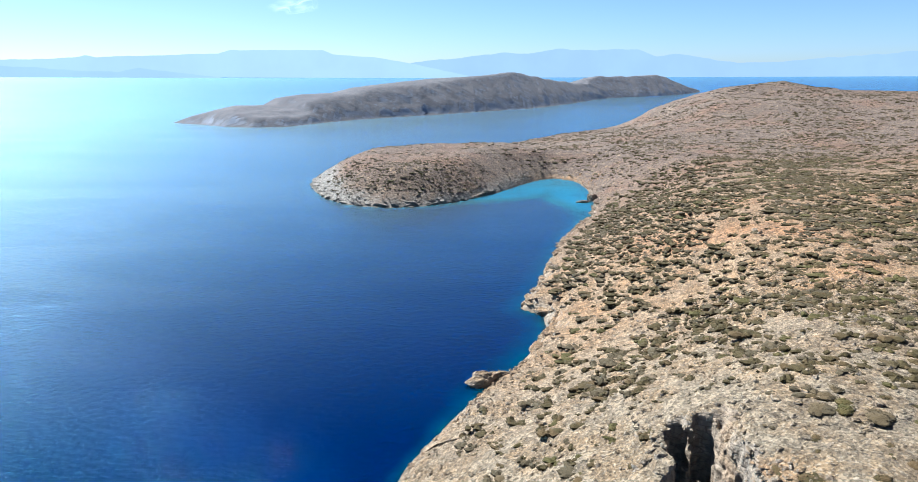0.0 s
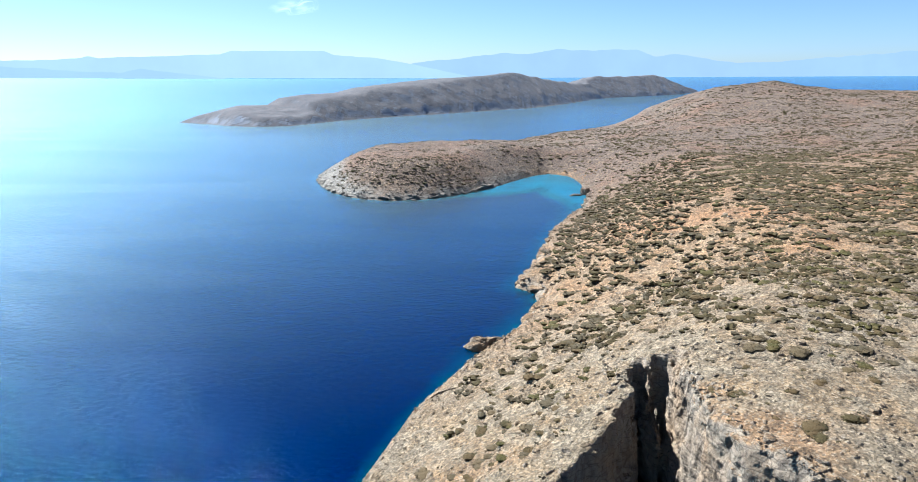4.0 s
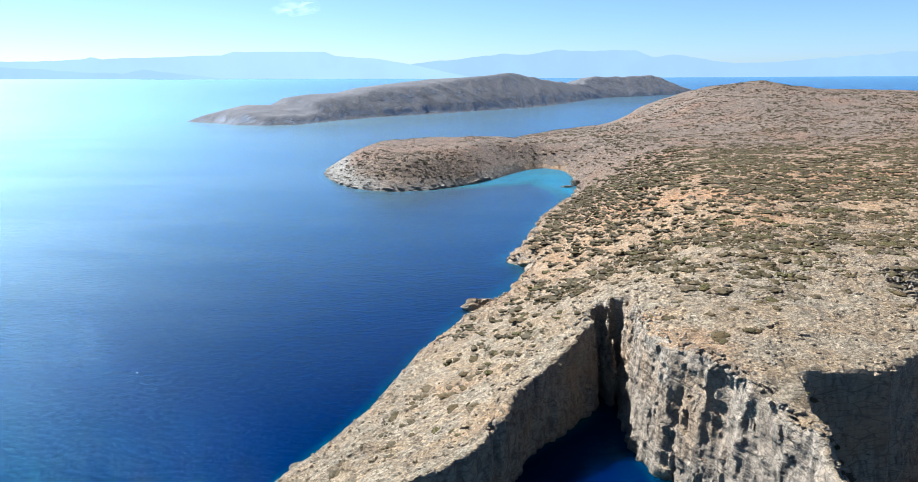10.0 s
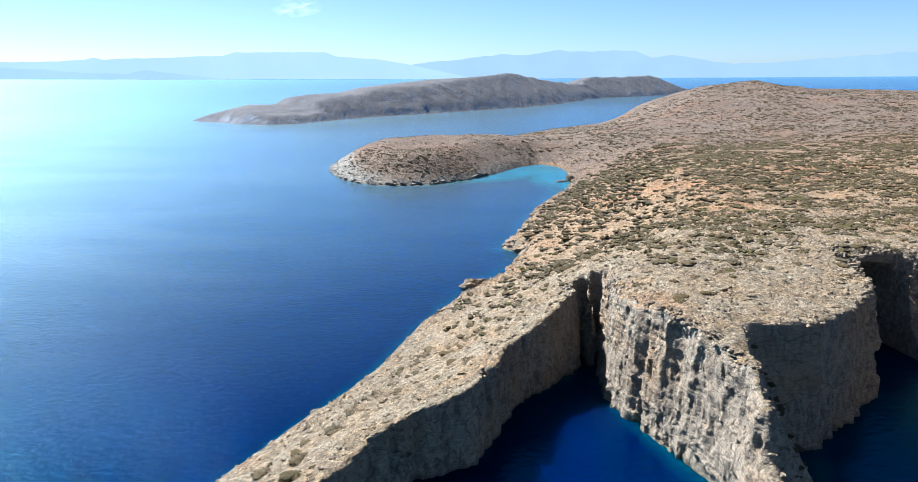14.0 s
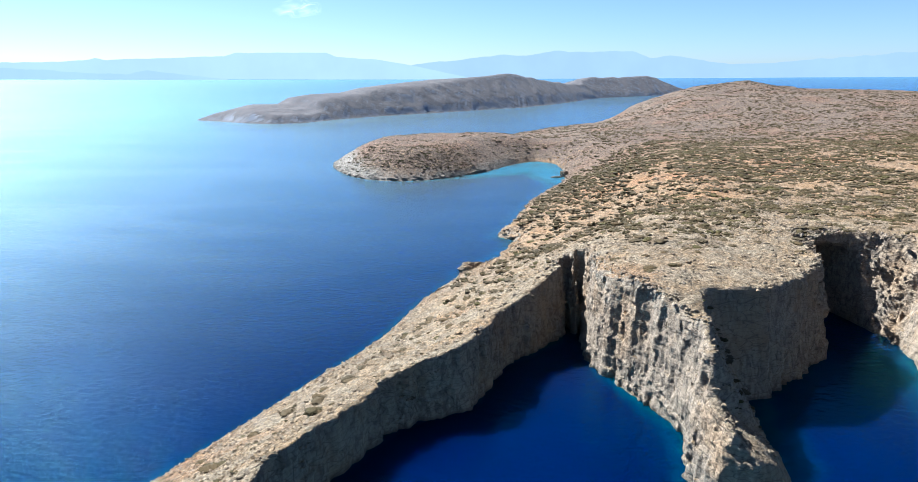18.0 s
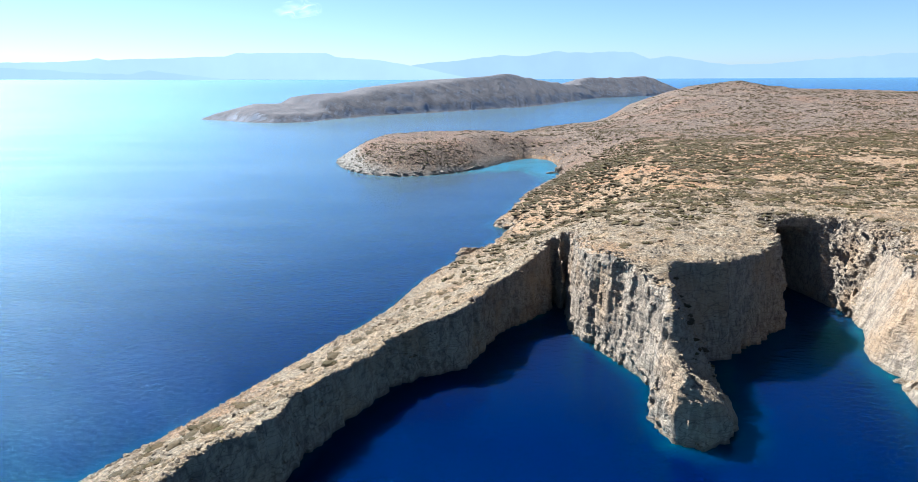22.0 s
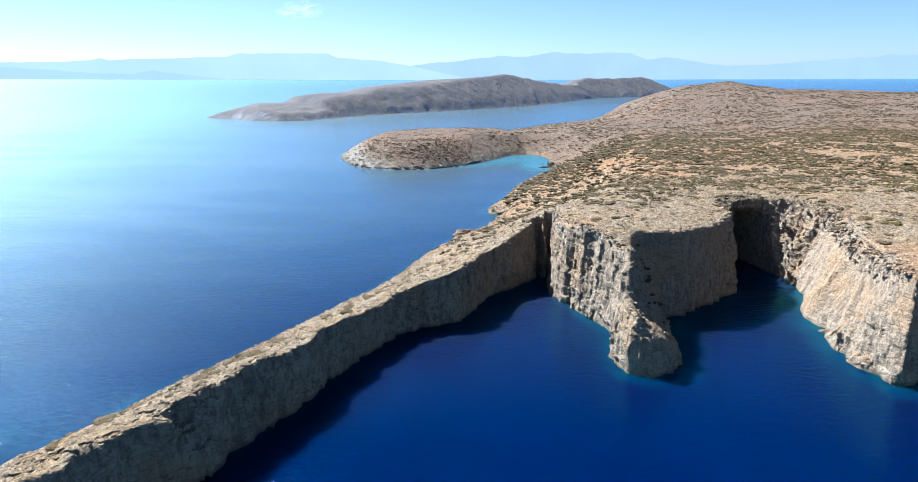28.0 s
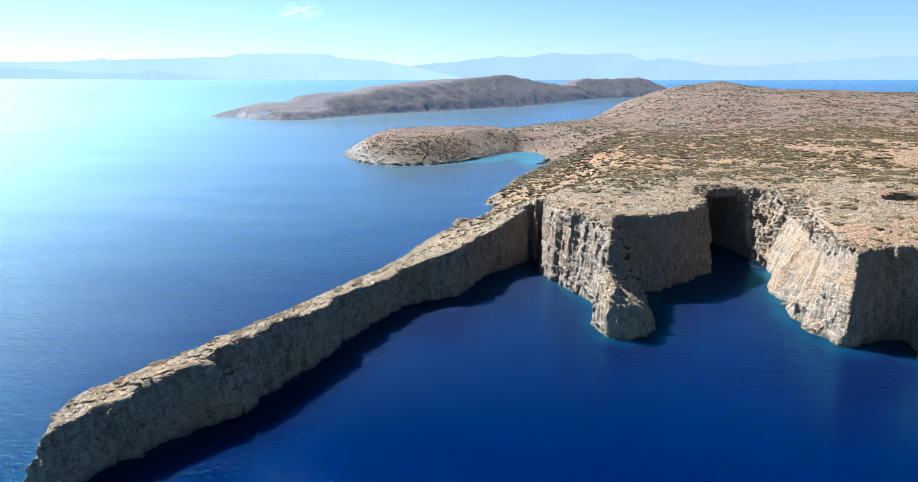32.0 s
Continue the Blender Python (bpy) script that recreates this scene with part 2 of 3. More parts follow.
def from_line(x, y, line):
    """Distance from each place to a line."""
    best = np.full(x.shape, 1e9, np.float32)
    for (ax, ay), (bx, by) in zip(line[:-1], line[1:]):
        dx, dy = bx - ax, by - ay
        t = np.clip(((x - ax) * dx + (y - ay) * dy) / (dx * dx + dy * dy + 1e-9), 0, 1)
        best = np.minimum(best, (x - ax - t * dx) ** 2 + (y - ay - t * dy) ** 2)
    return np.sqrt(best)


def within(x, y, line):
    inside = np.zeros(x.shape, bool)
    for (ax, ay), (bx, by) in zip(line, np.roll(line, -1, 0)):
        if ay != by:
            inside ^= ((ay > y) != (by > y)) & (x < (bx - ax) * (y - ay) / (by - ay) + ax)
    return inside


def rolling(x, y, spots, power=1.6, soft=900.0):
    """Height between known hills and hollows."""
    total, weight = np.zeros(x.shape), np.zeros(x.shape)
    for sx, sy, sz in spots:
        w = 1.0 / ((x - sx) ** 2 + (y - sy) ** 2 + soft) ** power
        total, weight = total + w * sz, weight + w
    return total / weight


def lower(a, b, k):
    """The lower of two, rounded where they meet."""
    h = np.clip(0.5 + 0.5 * (b - a) / k, 0, 1)
    return b + (a - b) * h - k * h * (1 - h)


# shelving shore: seaward side of the ridge, the little cape, the cove, the headland and the back of the island
RIDGE_SHORE = [(-93, -82), (-99, -60), (-96, -36), (-86, -11), (-72, 13), (-58, 39), (-42, 70), (-24, 104), (-12, 142), (7, 178)]
CAPE_SHORE = [(22, 200), (35, 229), (37, 245), (28, 253), (39, 281), (61, 355), (92, 424), (106, 477), (113, 541)]
COVE_SHORE = [(109, 580), (94, 594), (67, 568), (39, 522), (15, 493), (-19, 467), (-50, 462), (-73, 472), (-94, 496)]
HEAD_SHORE = [(-113, 539), (-122, 590), (-106, 640), (-62, 676), (-5, 700), (40, 755), (79, 869), (109, 929), (220, 1068), (311, 1200)]
BACK_SHORE = [(418, 1400), (600, 1480), (850, 1450), (1050, 1250), (1100, 900), (1050, 500), (900, 200), (640, 60)]
SOFT = smooth_line(RIDGE_SHORE + CAPE_SHORE + COVE_SHORE + HEAD_SHORE + BACK_SHORE, 14)
# cliff foot: round the two deep inlets
EAST_CLIFF = [(640, 60), (430, 8), (300, -8), (235, -16), (190, -24), (168, -27), (156, -17), (161, -2), (146, -4), (137, -8)]
CAVE_CLIFF = [(135, 14), (139, 44), (145, 63), (152, 82), (159, 98), (152, 108), (138, 111), (130, 100), (123, 82), (107, 68)]
SPUR_CLIFF = [(95, 57), (87, 41), (81, 24), (77, 10), (72, 3), (64, 2), (57.5, 4), (57, 15), (61, 33), (55, 52), (50, 66), (45.5, 84), (46.5, 98), (49, 113), (48, 113.5), (46.4, 104)]
RIDGE_CLIFF = [(45.4, 104.5), (43.6, 115), (42.6, 114), (40, 101), (31, 90), (15, 75), (8, 53), (-13, 40), (-28, 16), (-37, -8), (-46, -30), (-57, -50), (-68, -65), (-80, -75), (-88, -85), (-93, -82)]
HARD = np.vstack([smooth_line(p, 6) for p in (EAST_CLIFF + CAVE_CLIFF + SPUR_CLIFF, [SPUR_CLIFF[-1]] + RIDGE_CLIFF)])
COAST = np.vstack([SOFT, HARD])

HILLS = [
    (-88, -74, 12), (-72, -50, 18), (-50, -10, 20), (70, 80, 35), (150, 110, 35), (110, 72, 33), (60, 50, 33), (250, 60, 34), (90, 180, 34), (150, 300, 36), (300, 300, 38), (140, 420, 34),
    (180, 560, 27), (100, 670, 11), (60, 730, 10), (-60, 615, 24), (-15, 635, 26), (30, 645, 26), (66, 655, 25), (96, 670, 19), (-100, 560, 20), (-20, 545, 19), (225, 790, 31), (150, 820, 9), (200, 900, 9), (240, 900, 18), (272, 900, 28), (264, 1000, 9), (302, 1000, 23), (361, 1000, 54), (380, 900, 58),
    (484, 1000, 77), (423, 1000, 72), (572, 1007, 70), (590, 1015, 60), (581, 900, 61), (720, 900, 60), (850, 900, 56), (600, 600, 46), (450, 400, 40), (320, 1200, 42),
]


def shelving(x, y):
    """How steeply the land rises from the shelving shore: steeper at the ridge's tip."""
    tip = np.clip((-10 - y) / 30, 0, 1) * 0.1 + np.clip((-40 - y) / 25, 0, 1) * 0.5 + np.clip((-60 - y) / 14, 0, 1) * 2.0
    head = 0.12 * np.clip((y - 440) / 40, 0, 1) * np.clip((120 - x) / 40, 0, 1) * np.clip((720 - y) / 60, 0, 1)
    neck = np.clip((y - 640) / 60, 0, 1) * np.clip((330 - x) / 60, 0, 1)
    return (0.42 + head + tip * (x < 0)) * (1 - 0.68 * neck)


def top_of_land(x, y, d_soft, detail=True):
    roof = rolling(x, y, HILLS)
    z = lower(shelving(x, y) * d_soft, roof, 7.0)
    z = z + (0.8 + 2.6 * np.clip((y - 190) / 40, 0, 1)) * (1 - np.exp(-d_soft / (4.5 + 7 * np.clip((y - 445) / 30, 0, 1))))
    # the spur between the inlets: a crest that falls to the tip, with a steep rocky flank to the east
    crest_x = np.interp(y, (4, 20, 38, 53), (60, 61, 66, 70))
    crest_z = np.interp(y, (2, 17, 21, 38, 53), (17, 20, 29, 31, 33))
    flank = np.interp(y, (16, 21, 53), (0.9, 1.6, 2.0))
    cap = crest_z - flank * np.maximum(x - crest_x, 0) + 1.5 * grain(x / 4.5, y / 4.5, seed=8)
    spur = np.clip((57 - y) / 4, 0, 1) * (np.abs(x - 74) < 34)
    z = np.where(spur > 0, z + spur * (np.minimum(cap, z) - z), z)
    # a sunken gully of red earth behind the eastern cliff
    gully = np.clip(1.25 - np.hypot((x - 222) / 17, (y - 86 - 0.25 * (x - 222)) / 8.5), 0, 1)
    z = z - 7.5 * gully**0.6 * np.clip(gully * 3, 0, 1)
    # the tor on the far hill and the shelf behind it
    z = z + (3.0 * np.exp(-(((x - 496) / 11) ** 2)) + 2.5 * np.clip((x - 500) / 12, 0, 1) * np.clip((573 - x) / 7, 0, 1)) * np.exp(-(((y - 1000) / 45) ** 2))
    if detail:
        z = z + 2.0 * grain(x / 60, y / 60, seed=3) * np.clip(d_soft / 60, 0, 1)
        ease = np.clip(d_soft / 8, 0.35, 1)
        z = z + ease * (0.7 * grain(x / 11, y / 11, seed=4) + 0.35 * grain(x / 4.1, y / 4.1, seed=5) + 0.22 * grain(x / 1.7, y / 1.7, seed=6))
    return z


def mesh_from(name, verts, quads, material, smooth=True):
    me = bpy.data.meshes.new(name)
    me.from_pydata([], [], [])
    v, q = np.asarray(verts, np.float32), np.asarray(quads, np.int32)
    side = q.shape[1]
    me.vertices.add(len(v))
    me.vertices.foreach_set("co", v.ravel())
    me.loops.add(q.size)
    me.loops.foreach_set("vertex_index", q.ravel())
    me.polygons.add(len(q))
    me.polygons.foreach_set("loop_start", np.arange(0, q.size, side, dtype=np.int32))
    me.polygons.foreach_set("loop_total", np.full(len(q), side, np.int32))
    me.update(calc_edges=True)
    me.polygons.foreach_set("use_smooth", np.full(len(q), smooth))
    me.materials.append(material)
    return me


def sheet(xs, ys, heights, keep, name, material, smooth=True):
    """A height sheet over a plan grid; keep marks the cells that are wanted."""
    nx, ny = len(xs), len(ys)
    gx, gy = np.meshgrid(xs, ys, indexing="ij")
    v = np.stack([gx, gy, heights], -1).reshape(-1, 3)
    idx = np.arange(nx * ny).reshape(nx, ny)
    q = np.stack([idx[:-1, :-1], idx[1:, :-1], idx[1:, 1:], idx[:-1, 1:]], -1)[keep]
    used = np.unique(q)
    back_to = np.zeros(nx * ny, np.int64)
    back_to[used] = np.arange(len(used))
    return mesh_from(name, v[used], back_to[q], material, smooth), used


def spaced(start, dense_from, dense_to, end, step, growth):
    """Grid lines: even in the middle, ever wider outwards."""
    mid = list(np.arange(dense_from, dense_to + step / 2, step))
    lo, hi, s = [], [], step
    at = dense_from
    while at > start:
        s *= growth
        at -= s
        lo.append(max(at, start))
    at, s = mid[-1], step
    while at < end:
        s *= growth
        at += s
        hi.append(min(at, end))
    return np.array(lo[::-1] + mid + hi)


# ---------------------------------------------------------------- ground away from the cliffs
X0, X1, Y0, Y1 = -112.0, 246.0, -96.0, 150.0
gx = spaced(-150, -130, 260, 1130, 2.2, 1.025)
gy = spaced(-60, 120, 460, 1510, 2.0, 1.012)
GX, GY = np.meshgrid(gx, gy, indexing="ij")
d_soft = from_line(GX, GY, SOFT)
d_hard = from_line(GX, GY, HARD)
land = within(GX, GY, COAST)
roof = top_of_land(GX, GY, d_soft)
crags = 1.6 * np.abs(grain(GX / 7, GY / 7, seed=21)) + 0.9 * np.abs(grain(GX / 2.6, GY / 2.6, seed=22))
rim = np.clip(d_soft / 3.0, 0, 1) * np.exp(-((d_soft / 14.0) ** 2))
roof = roof + rim * crags * (1.3 - 0.8 * np.clip((GY - 430) / 30, 0, 1))
roof = np.where(land, roof, -0.35 * np.minimum(d_soft, d_hard) - 0.4 + 0.6 * grain(GX / 5, GY / 5, seed=9))
hole = (GX > X0 + 3) & (GX < X1 - 3) & (GY > Y0) & (GY < Y1 - 3)
roof = np.where((GX < X1) & (GY < Y1), roof - 0.5, roof)
cell = lambda a, f: f(f(a[:-1, :-1], a[1:, :-1]), f(a[1:, 1:], a[:-1, 1:]))
keep = (cell(roof, np.maximum) > -4) & ~(cell(hole.astype(np.int8), np.minimum) > 0)
me, used = sheet(gx, gy, roof, keep, "ground", GROUND)
ground = tagged(new("ground", me), "stony limestone island with dry tan soil and shelving shores", "ground", kind="structure")


# ---------------------------------------------------------------- cliffs round the inlets, carved in three dimensions
def carved(step):
    nx, ny, nz = (int((b - a) / step) + 1 for a, b in ((X0, X1), (Y0, Y1), (-2.0, 42.0)))
    xs, ys, zs = X0 + step * np.arange(nx), Y0 + step * np.arange(ny), -2.0 + step * np.arange(nz)
    px, py = np.meshgrid(xs, ys, indexing="ij")
    soft, hard = from_line(px, py, SOFT), from_line(px, py, HARD)
    inside = within(px, py, COAST)
    top = top_of_land(px, py, soft)
    crag = 1.6 * np.abs(grain(px / 7, py / 7, seed=21)) + 0.9 * np.abs(grain(px / 2.6, py / 2.6, seed=22))
    top = top + np.clip(soft / 3.0, 0, 1) * np.exp(-((soft / 9.0) ** 2)) * crag * 0.4
    edge = np.where(inside, hard, -hard)
    edge = np.where(~inside & (soft < hard), -soft - 2.0, edge)
    # ribs and gullies that run from top to foot
    rib = 2.4 * grain(px / 13, py / 13, seed=31) + 1.5 * np.abs(grain(px / 5.5, py / 5.5, seed=32)) - 0.7
    edge = edge + rib * np.clip(np.hypot(px - 45, py - 108) / 16 - 0.3, 0.12, 1) * np.clip(np.hypot(px - 67, py - 5) / 16, 0.3, 1)
    lean = 0.10 + 0.34 * np.clip((px - 128) / 8, 0, 1) * np.clip(py / 25, 0, 1)
    # the head of the eastern inlet is undercut into a cave, hollowed extra deep to darken it
    cave = np.clip((py - 86) / 10, 0, 1) * np.clip((155 - px) / 7, 0, 1) * np.clip((px - 122) / 6, 0, 1)
    edge, lean = edge - 14.5 * cave, lean * (1 - cave) - 0.10 * cave
    deep = 17.0 * cave * np.clip((py - 92) / 8, 0, 1)
    hollow = np.clip((29.0 - zs) / 5.0, 0, 1)
    f = np.minimum(edge[:, :, None] - deep[:, :, None] * hollow[None, None, :] - lean[:, :, None] * zs[None, None, :], top[:, :, None] - zs[None, None, :]).astype(np.float32)
    band = np.abs(f) < 5.0
    i, j, k = np.nonzero(band)
    x, y, z = xs[i], ys[j], zs[k]
    # joints and beds break the wall into upright blocks
    wx = 0.82 * x + 0.57 * y + 0.9 * grain(x / 5, y / 5, z / 5, 45)
    wy = -0.57 * x + 0.82 * y + 0.9 * grain(x / 5, y / 5, z / 5, 46)
    wz = z + 0.15 * x - 0.1 * y + 0.8 * grain(x / 6, y / 6, z / 6, 47)

    def blocks(across, tall, seed):
        return hashed(np.floor(wx / across).astype(np.int64), np.floor(wy / across).astype(np.int64), np.floor(wz / tall).astype(np.int64), seed) * 2 - 1

    flute = 0.45 - np.abs(grain(wx / 6.5, wy / 6.5, z / 20.0, 41))
    rock = 1.15 * flute + 1.05 * (0.45 - np.abs(grain(wx / 2.9, wy / 2.9, z / 13.0, 42))) + 0.5 * (0.45 - np.abs(grain(wx / 1.4, wy / 1.4, z / 5.0, 39))) + 0.5 * grain(x / 9.0, y / 9.0, z / 9.0, 40)
    rock += 0.34 * blocks(4.6, 8.0, 48) + 0.30 * blocks(2.1, 3.4, 49) + 0.26 * blocks(9.0, 1.3, 50)
    rock = rock * (1 - 0.5 * np.clip((x - 132) / 10, 0, 1) * np.clip((100 - y) / 20, 0, 1))
    walls = edge[i, j] - deep[i, j] * hollow[k] - lean[i, j] * z + 1.25 * rock
    lids = top[i, j] - z + 0.15 * rock
    round_rim = 1.4 + 1.6 * np.clip((x - 47) / 3, 0, 1) * np.clip((84 - x) / 16, 0, 1) * np.clip((y - 12) / 10, 0, 1)
    f[i, j, k] = lower(walls, lids, round_rim)
    f[:, :, 0] = np.minimum(f[:, :, 0], -0.0)
    f[:, :, -1] = -5
    # one vertex in every cell that the surface crosses, one face for every edge
    solid = f > 0
    total = np.zeros((nx - 1, ny - 1, nz - 1), np.int8)
    for a in (0, 1):
        for b in (0, 1):
            for c in (0, 1):
                total += solid[a : nx - 1 + a, b : ny - 1 + b, c : nz - 1 + c]
    ci, cj, ck = np.nonzero((total > 0) & (total < 8))
    place = np.zeros((len(ci), 3), np.float32)
    hits = np.zeros(len(ci), np.float32)
    corners = [(a, b, c) for a in (0, 1) for b in (0, 1) for c in (0, 1)]
    for p in corners:
        for axis in range(3):
            if p[axis]:
                continue
            q = list(p)
            q[axis] = 1
            fa, fb = f[ci + p[0], cj + p[1], ck + p[2]], f[ci + q[0], cj + q[1], ck + q[2]]
            cross = (fa > 0) != (fb > 0)
            t = np.where(cross, fa / np.where(cross, fa - fb, 1), 0)
            spot = np.tile(np.array(p, np.float32), (len(ci), 1))
            spot[:, axis] += t
            place += spot * cross[:, None]
            hits += cross
    place = place / hits[:, None] + np.stack([ci, cj, ck], -1)
    number = np.full(total.shape, -1, np.int64)
    number[ci, cj, ck] = np.arange(len(ci))
    faces = []
    for axis in range(3):
        u, w = (axis + 1) % 3, (axis + 2) % 3
        near, far_ = [slice(None)] * 3, [slice(None)] * 3
        near[axis], far_[axis] = slice(0, -1), slice(1, None)
        a, b = solid[tuple(near)], solid[tuple(far_)]
        for flip in (False, True):
            g = np.stack(np.nonzero(a & ~b if not flip else ~a & b), -1)
            g = g[(g[:, u] > 0) & (g[:, w] > 0) & (g[:, u] < solid.shape[u] - 1) & (g[:, w] < solid.shape[w] - 1)]
            ring = []
            for du, dw in ((-1, -1), (0, -1), (0, 0), (-1, 0)):
                h = g.copy()
                h[:, u] += du
                h[:, w] += dw
                ring.append(number[h[:, 0], h[:, 1], h[:, 2]])
            faces.append(np.stack(ring[::-1] if flip else ring, -1))
    quads = np.vstack(faces)
    quads = quads[(quads >= 0).all(1)]
    return place * step + (X0, Y0, -2.0), quads


spots, quads = carved(0.56)
middle = spots[quads].mean(1)
divide = 47 + 0 * middle[:, 1]
for name, label, on in (
    ("ridge", "long narrow limestone ridge with a sheer shaded wall", middle[:, 0] < divide),
    ("spur", "rocky spur between two inlets with ribbed tan walls", (middle[:, 0] >= divide) & (middle[:, 0] < 118)),
    ("eastern_cliff", "pale sunlit limestone cliff round the shaded inlet", middle[:, 0] >= 118),
):
    q = quads[on]
    used = np.unique(q)
    number = np.zeros(len(spots), np.int64)
    number[used] = np.arange(len(used))
    piece = new(name, mesh_from(name, spots[used], number[q], GROUND, False))
    piece.parent = ground
    tagged(piece, label)

# ---------------------------------------------------------------- the sea
sx = spaced(-7000, -150, 220, 7000, 3.0, 1.07)
sy = spaced(-5200, -115, 700, 4760, 3.2, 1.07)
SX, SY = np.meshgrid(sx, sy, indexing="ij")
reach = np.minimum(from_line(SX, SY, SOFT), from_line(SX, SY, HARD))
reach = np.where(within(SX, SY, COAST), 0, reach)
reach = reach - 44 * np.exp(-(((SX - 78) / 66) ** 2 + ((SY - 525) / 76) ** 2))
bay = np.clip((SX + 95) / 40, 0, 1) * np.clip((60 - SX) / 30, 0, 1) * np.clip((100 - SY) / 60, 0, 1)
reach = reach * (1 + 1.6 * bay)
# steep drop on the seaward side of the ridge, and deep water under the cave
outer = np.clip((60 - SX) / 30, 0, 1)
reach = reach * (1 + outer * np.interp(SY, (-200, -90, -60, 20, 60, 150, 180), (0.5, 0.8, 0.6, 0.25, 2.0, 2.0, 0))) + 16 * np.exp(-(((SX - 139) / 20) ** 2 + ((SY - 118) / 26) ** 2))
radius = np.hypot(SX, SY)
SZ = 70.0 * (1 - np.exp(-((np.maximum(radius - 1800, 0) / 2100) ** 2)))
me, used = sheet(sx, sy, SZ, np.ones((len(sx) - 1, len(sy) - 1), bool), "sea", WATER)
me.attributes.new("depth", "FLOAT", "POINT").data.foreach_set("value", np.maximum(reach, -30).astype(np.float32).ravel())
sea = tagged(new("sea", me), "deep blue sea with fine ripples, turquoise along the rocks", "water", kind="structure")

# ---------------------------------------------------------------- the island across the strait
ISLE_FRONT = [(-535, 1290), (-454, 1236), (-400, 1190), (-347, 1171), (-289, 1186), (-236, 1290), (-146, 1412), (-23, 1530), (123, 1690), (208, 1777), (311, 1934), (442, 2160)]
ISLE_BACK = [(573, 2349), (717, 2440), (886, 2540), (1060, 2760), (1040, 2900), (880, 2930), (640, 2800), (420, 2560), (180, 2280), (-40, 1990), (-230, 1720), (-370, 1520), (-460, 1380), (-535, 1290)]
ISLE = smooth_line(ISLE_FRONT + ISLE_BACK, 40)
ISLE_CREST = np.array([
    (-524, 1285, 2), (-495, 1289, 10), (-440, 1297, 24), (-418, 1302, 29), (-383, 1337, 28), (-355, 1364, 29), (-347, 1372, 33), (-336, 1383, 43), (-306, 1412, 47), (-232, 1482, 49), (-205, 1517, 59),
    (-161, 1578, 64), (-44, 1745, 76), (45, 1805, 80), (135, 1869, 86), (211, 1952, 97), (262, 2005, 95), (340, 2083, 81), (448, 2205, 69), (540, 2328, 62), (570, 2362, 80), (616, 2404, 89),
    (725, 2497, 86), (860, 2590, 90), (893, 2614, 80), (935, 2643, 55), (995, 2685, 38), (1062, 2733, 21)], float)
ix, iy = np.arange(-570, 1110, 6.0), np.arange(1140, 2980, 6.0)
IX, IY = np.meshgrid(ix, iy, indexing="ij")
d_isle = from_line(IX, IY, ISLE)
gully = np.abs(grain(IX / 42, IY / 42, seed=51)) + 0.5 * np.abs(grain(IX / 17, IY / 17, seed=52))
bluff = np.interp(IY, (1250, 1420, 1700, 2500), (8, 12, 30, 26))
d_in = np.maximum(d_isle - 6 * gully + 2, 0.45 * d_isle)
rise = np.minimum(0.80 * d_in, bluff) + 0.66 * np.maximum(d_in - bluff / 0.80, 0)
# height of the nearest stretch of the crest, falling away to both sides
best, roof_isle = np.full(IX.shape, 1e12), np.zeros(IX.shape)
for (ax, ay, az), (bx, by, bz) in zip(ISLE_CREST[:-1], ISLE_CREST[1:]):
    t = np.clip(((IX - ax) * (bx - ax) + (IY - ay) * (by - ay)) / ((bx - ax) ** 2 + (by - ay) ** 2), 0, 1)
    off = (IX - ax - t * (bx - ax)) ** 2 + (IY - ay - t * (by - ay)) ** 2
    roof_isle = np.where(off < best, az + t * (bz - az), roof_isle)
    best = np.minimum(best, off)
away_isle = np.sqrt(best)
roof_isle = roof_isle - 0.10 * np.maximum(away_isle - 12, 0) - 4.5 * gully * np.clip(away_isle / 60, 0, 1)
z_isle = lower(rise, roof_isle, 7.0) + 2.5 * np.clip(d_isle / 20, 0, 1)
z_isle = np.where(within(IX, IY, ISLE), z_isle, -0.3 * d_isle - 0.5)
isle = tagged(new("distant_island"), "long bare grey-brown island with gullied cliffs across the strait", "island")
isle.location = (100, 1900, 0)
row = np.broadcast_to(iy[None, :-1], (len(ix) - 1, len(iy) - 1))
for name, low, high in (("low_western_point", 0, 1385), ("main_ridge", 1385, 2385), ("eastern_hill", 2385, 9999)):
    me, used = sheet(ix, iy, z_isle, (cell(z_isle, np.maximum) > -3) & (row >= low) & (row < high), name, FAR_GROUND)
    piece = new(name, me)
    piece.parent = isle
    piece.matrix_parent_inverse = Matrix.Translation((-100, -1900, 0))


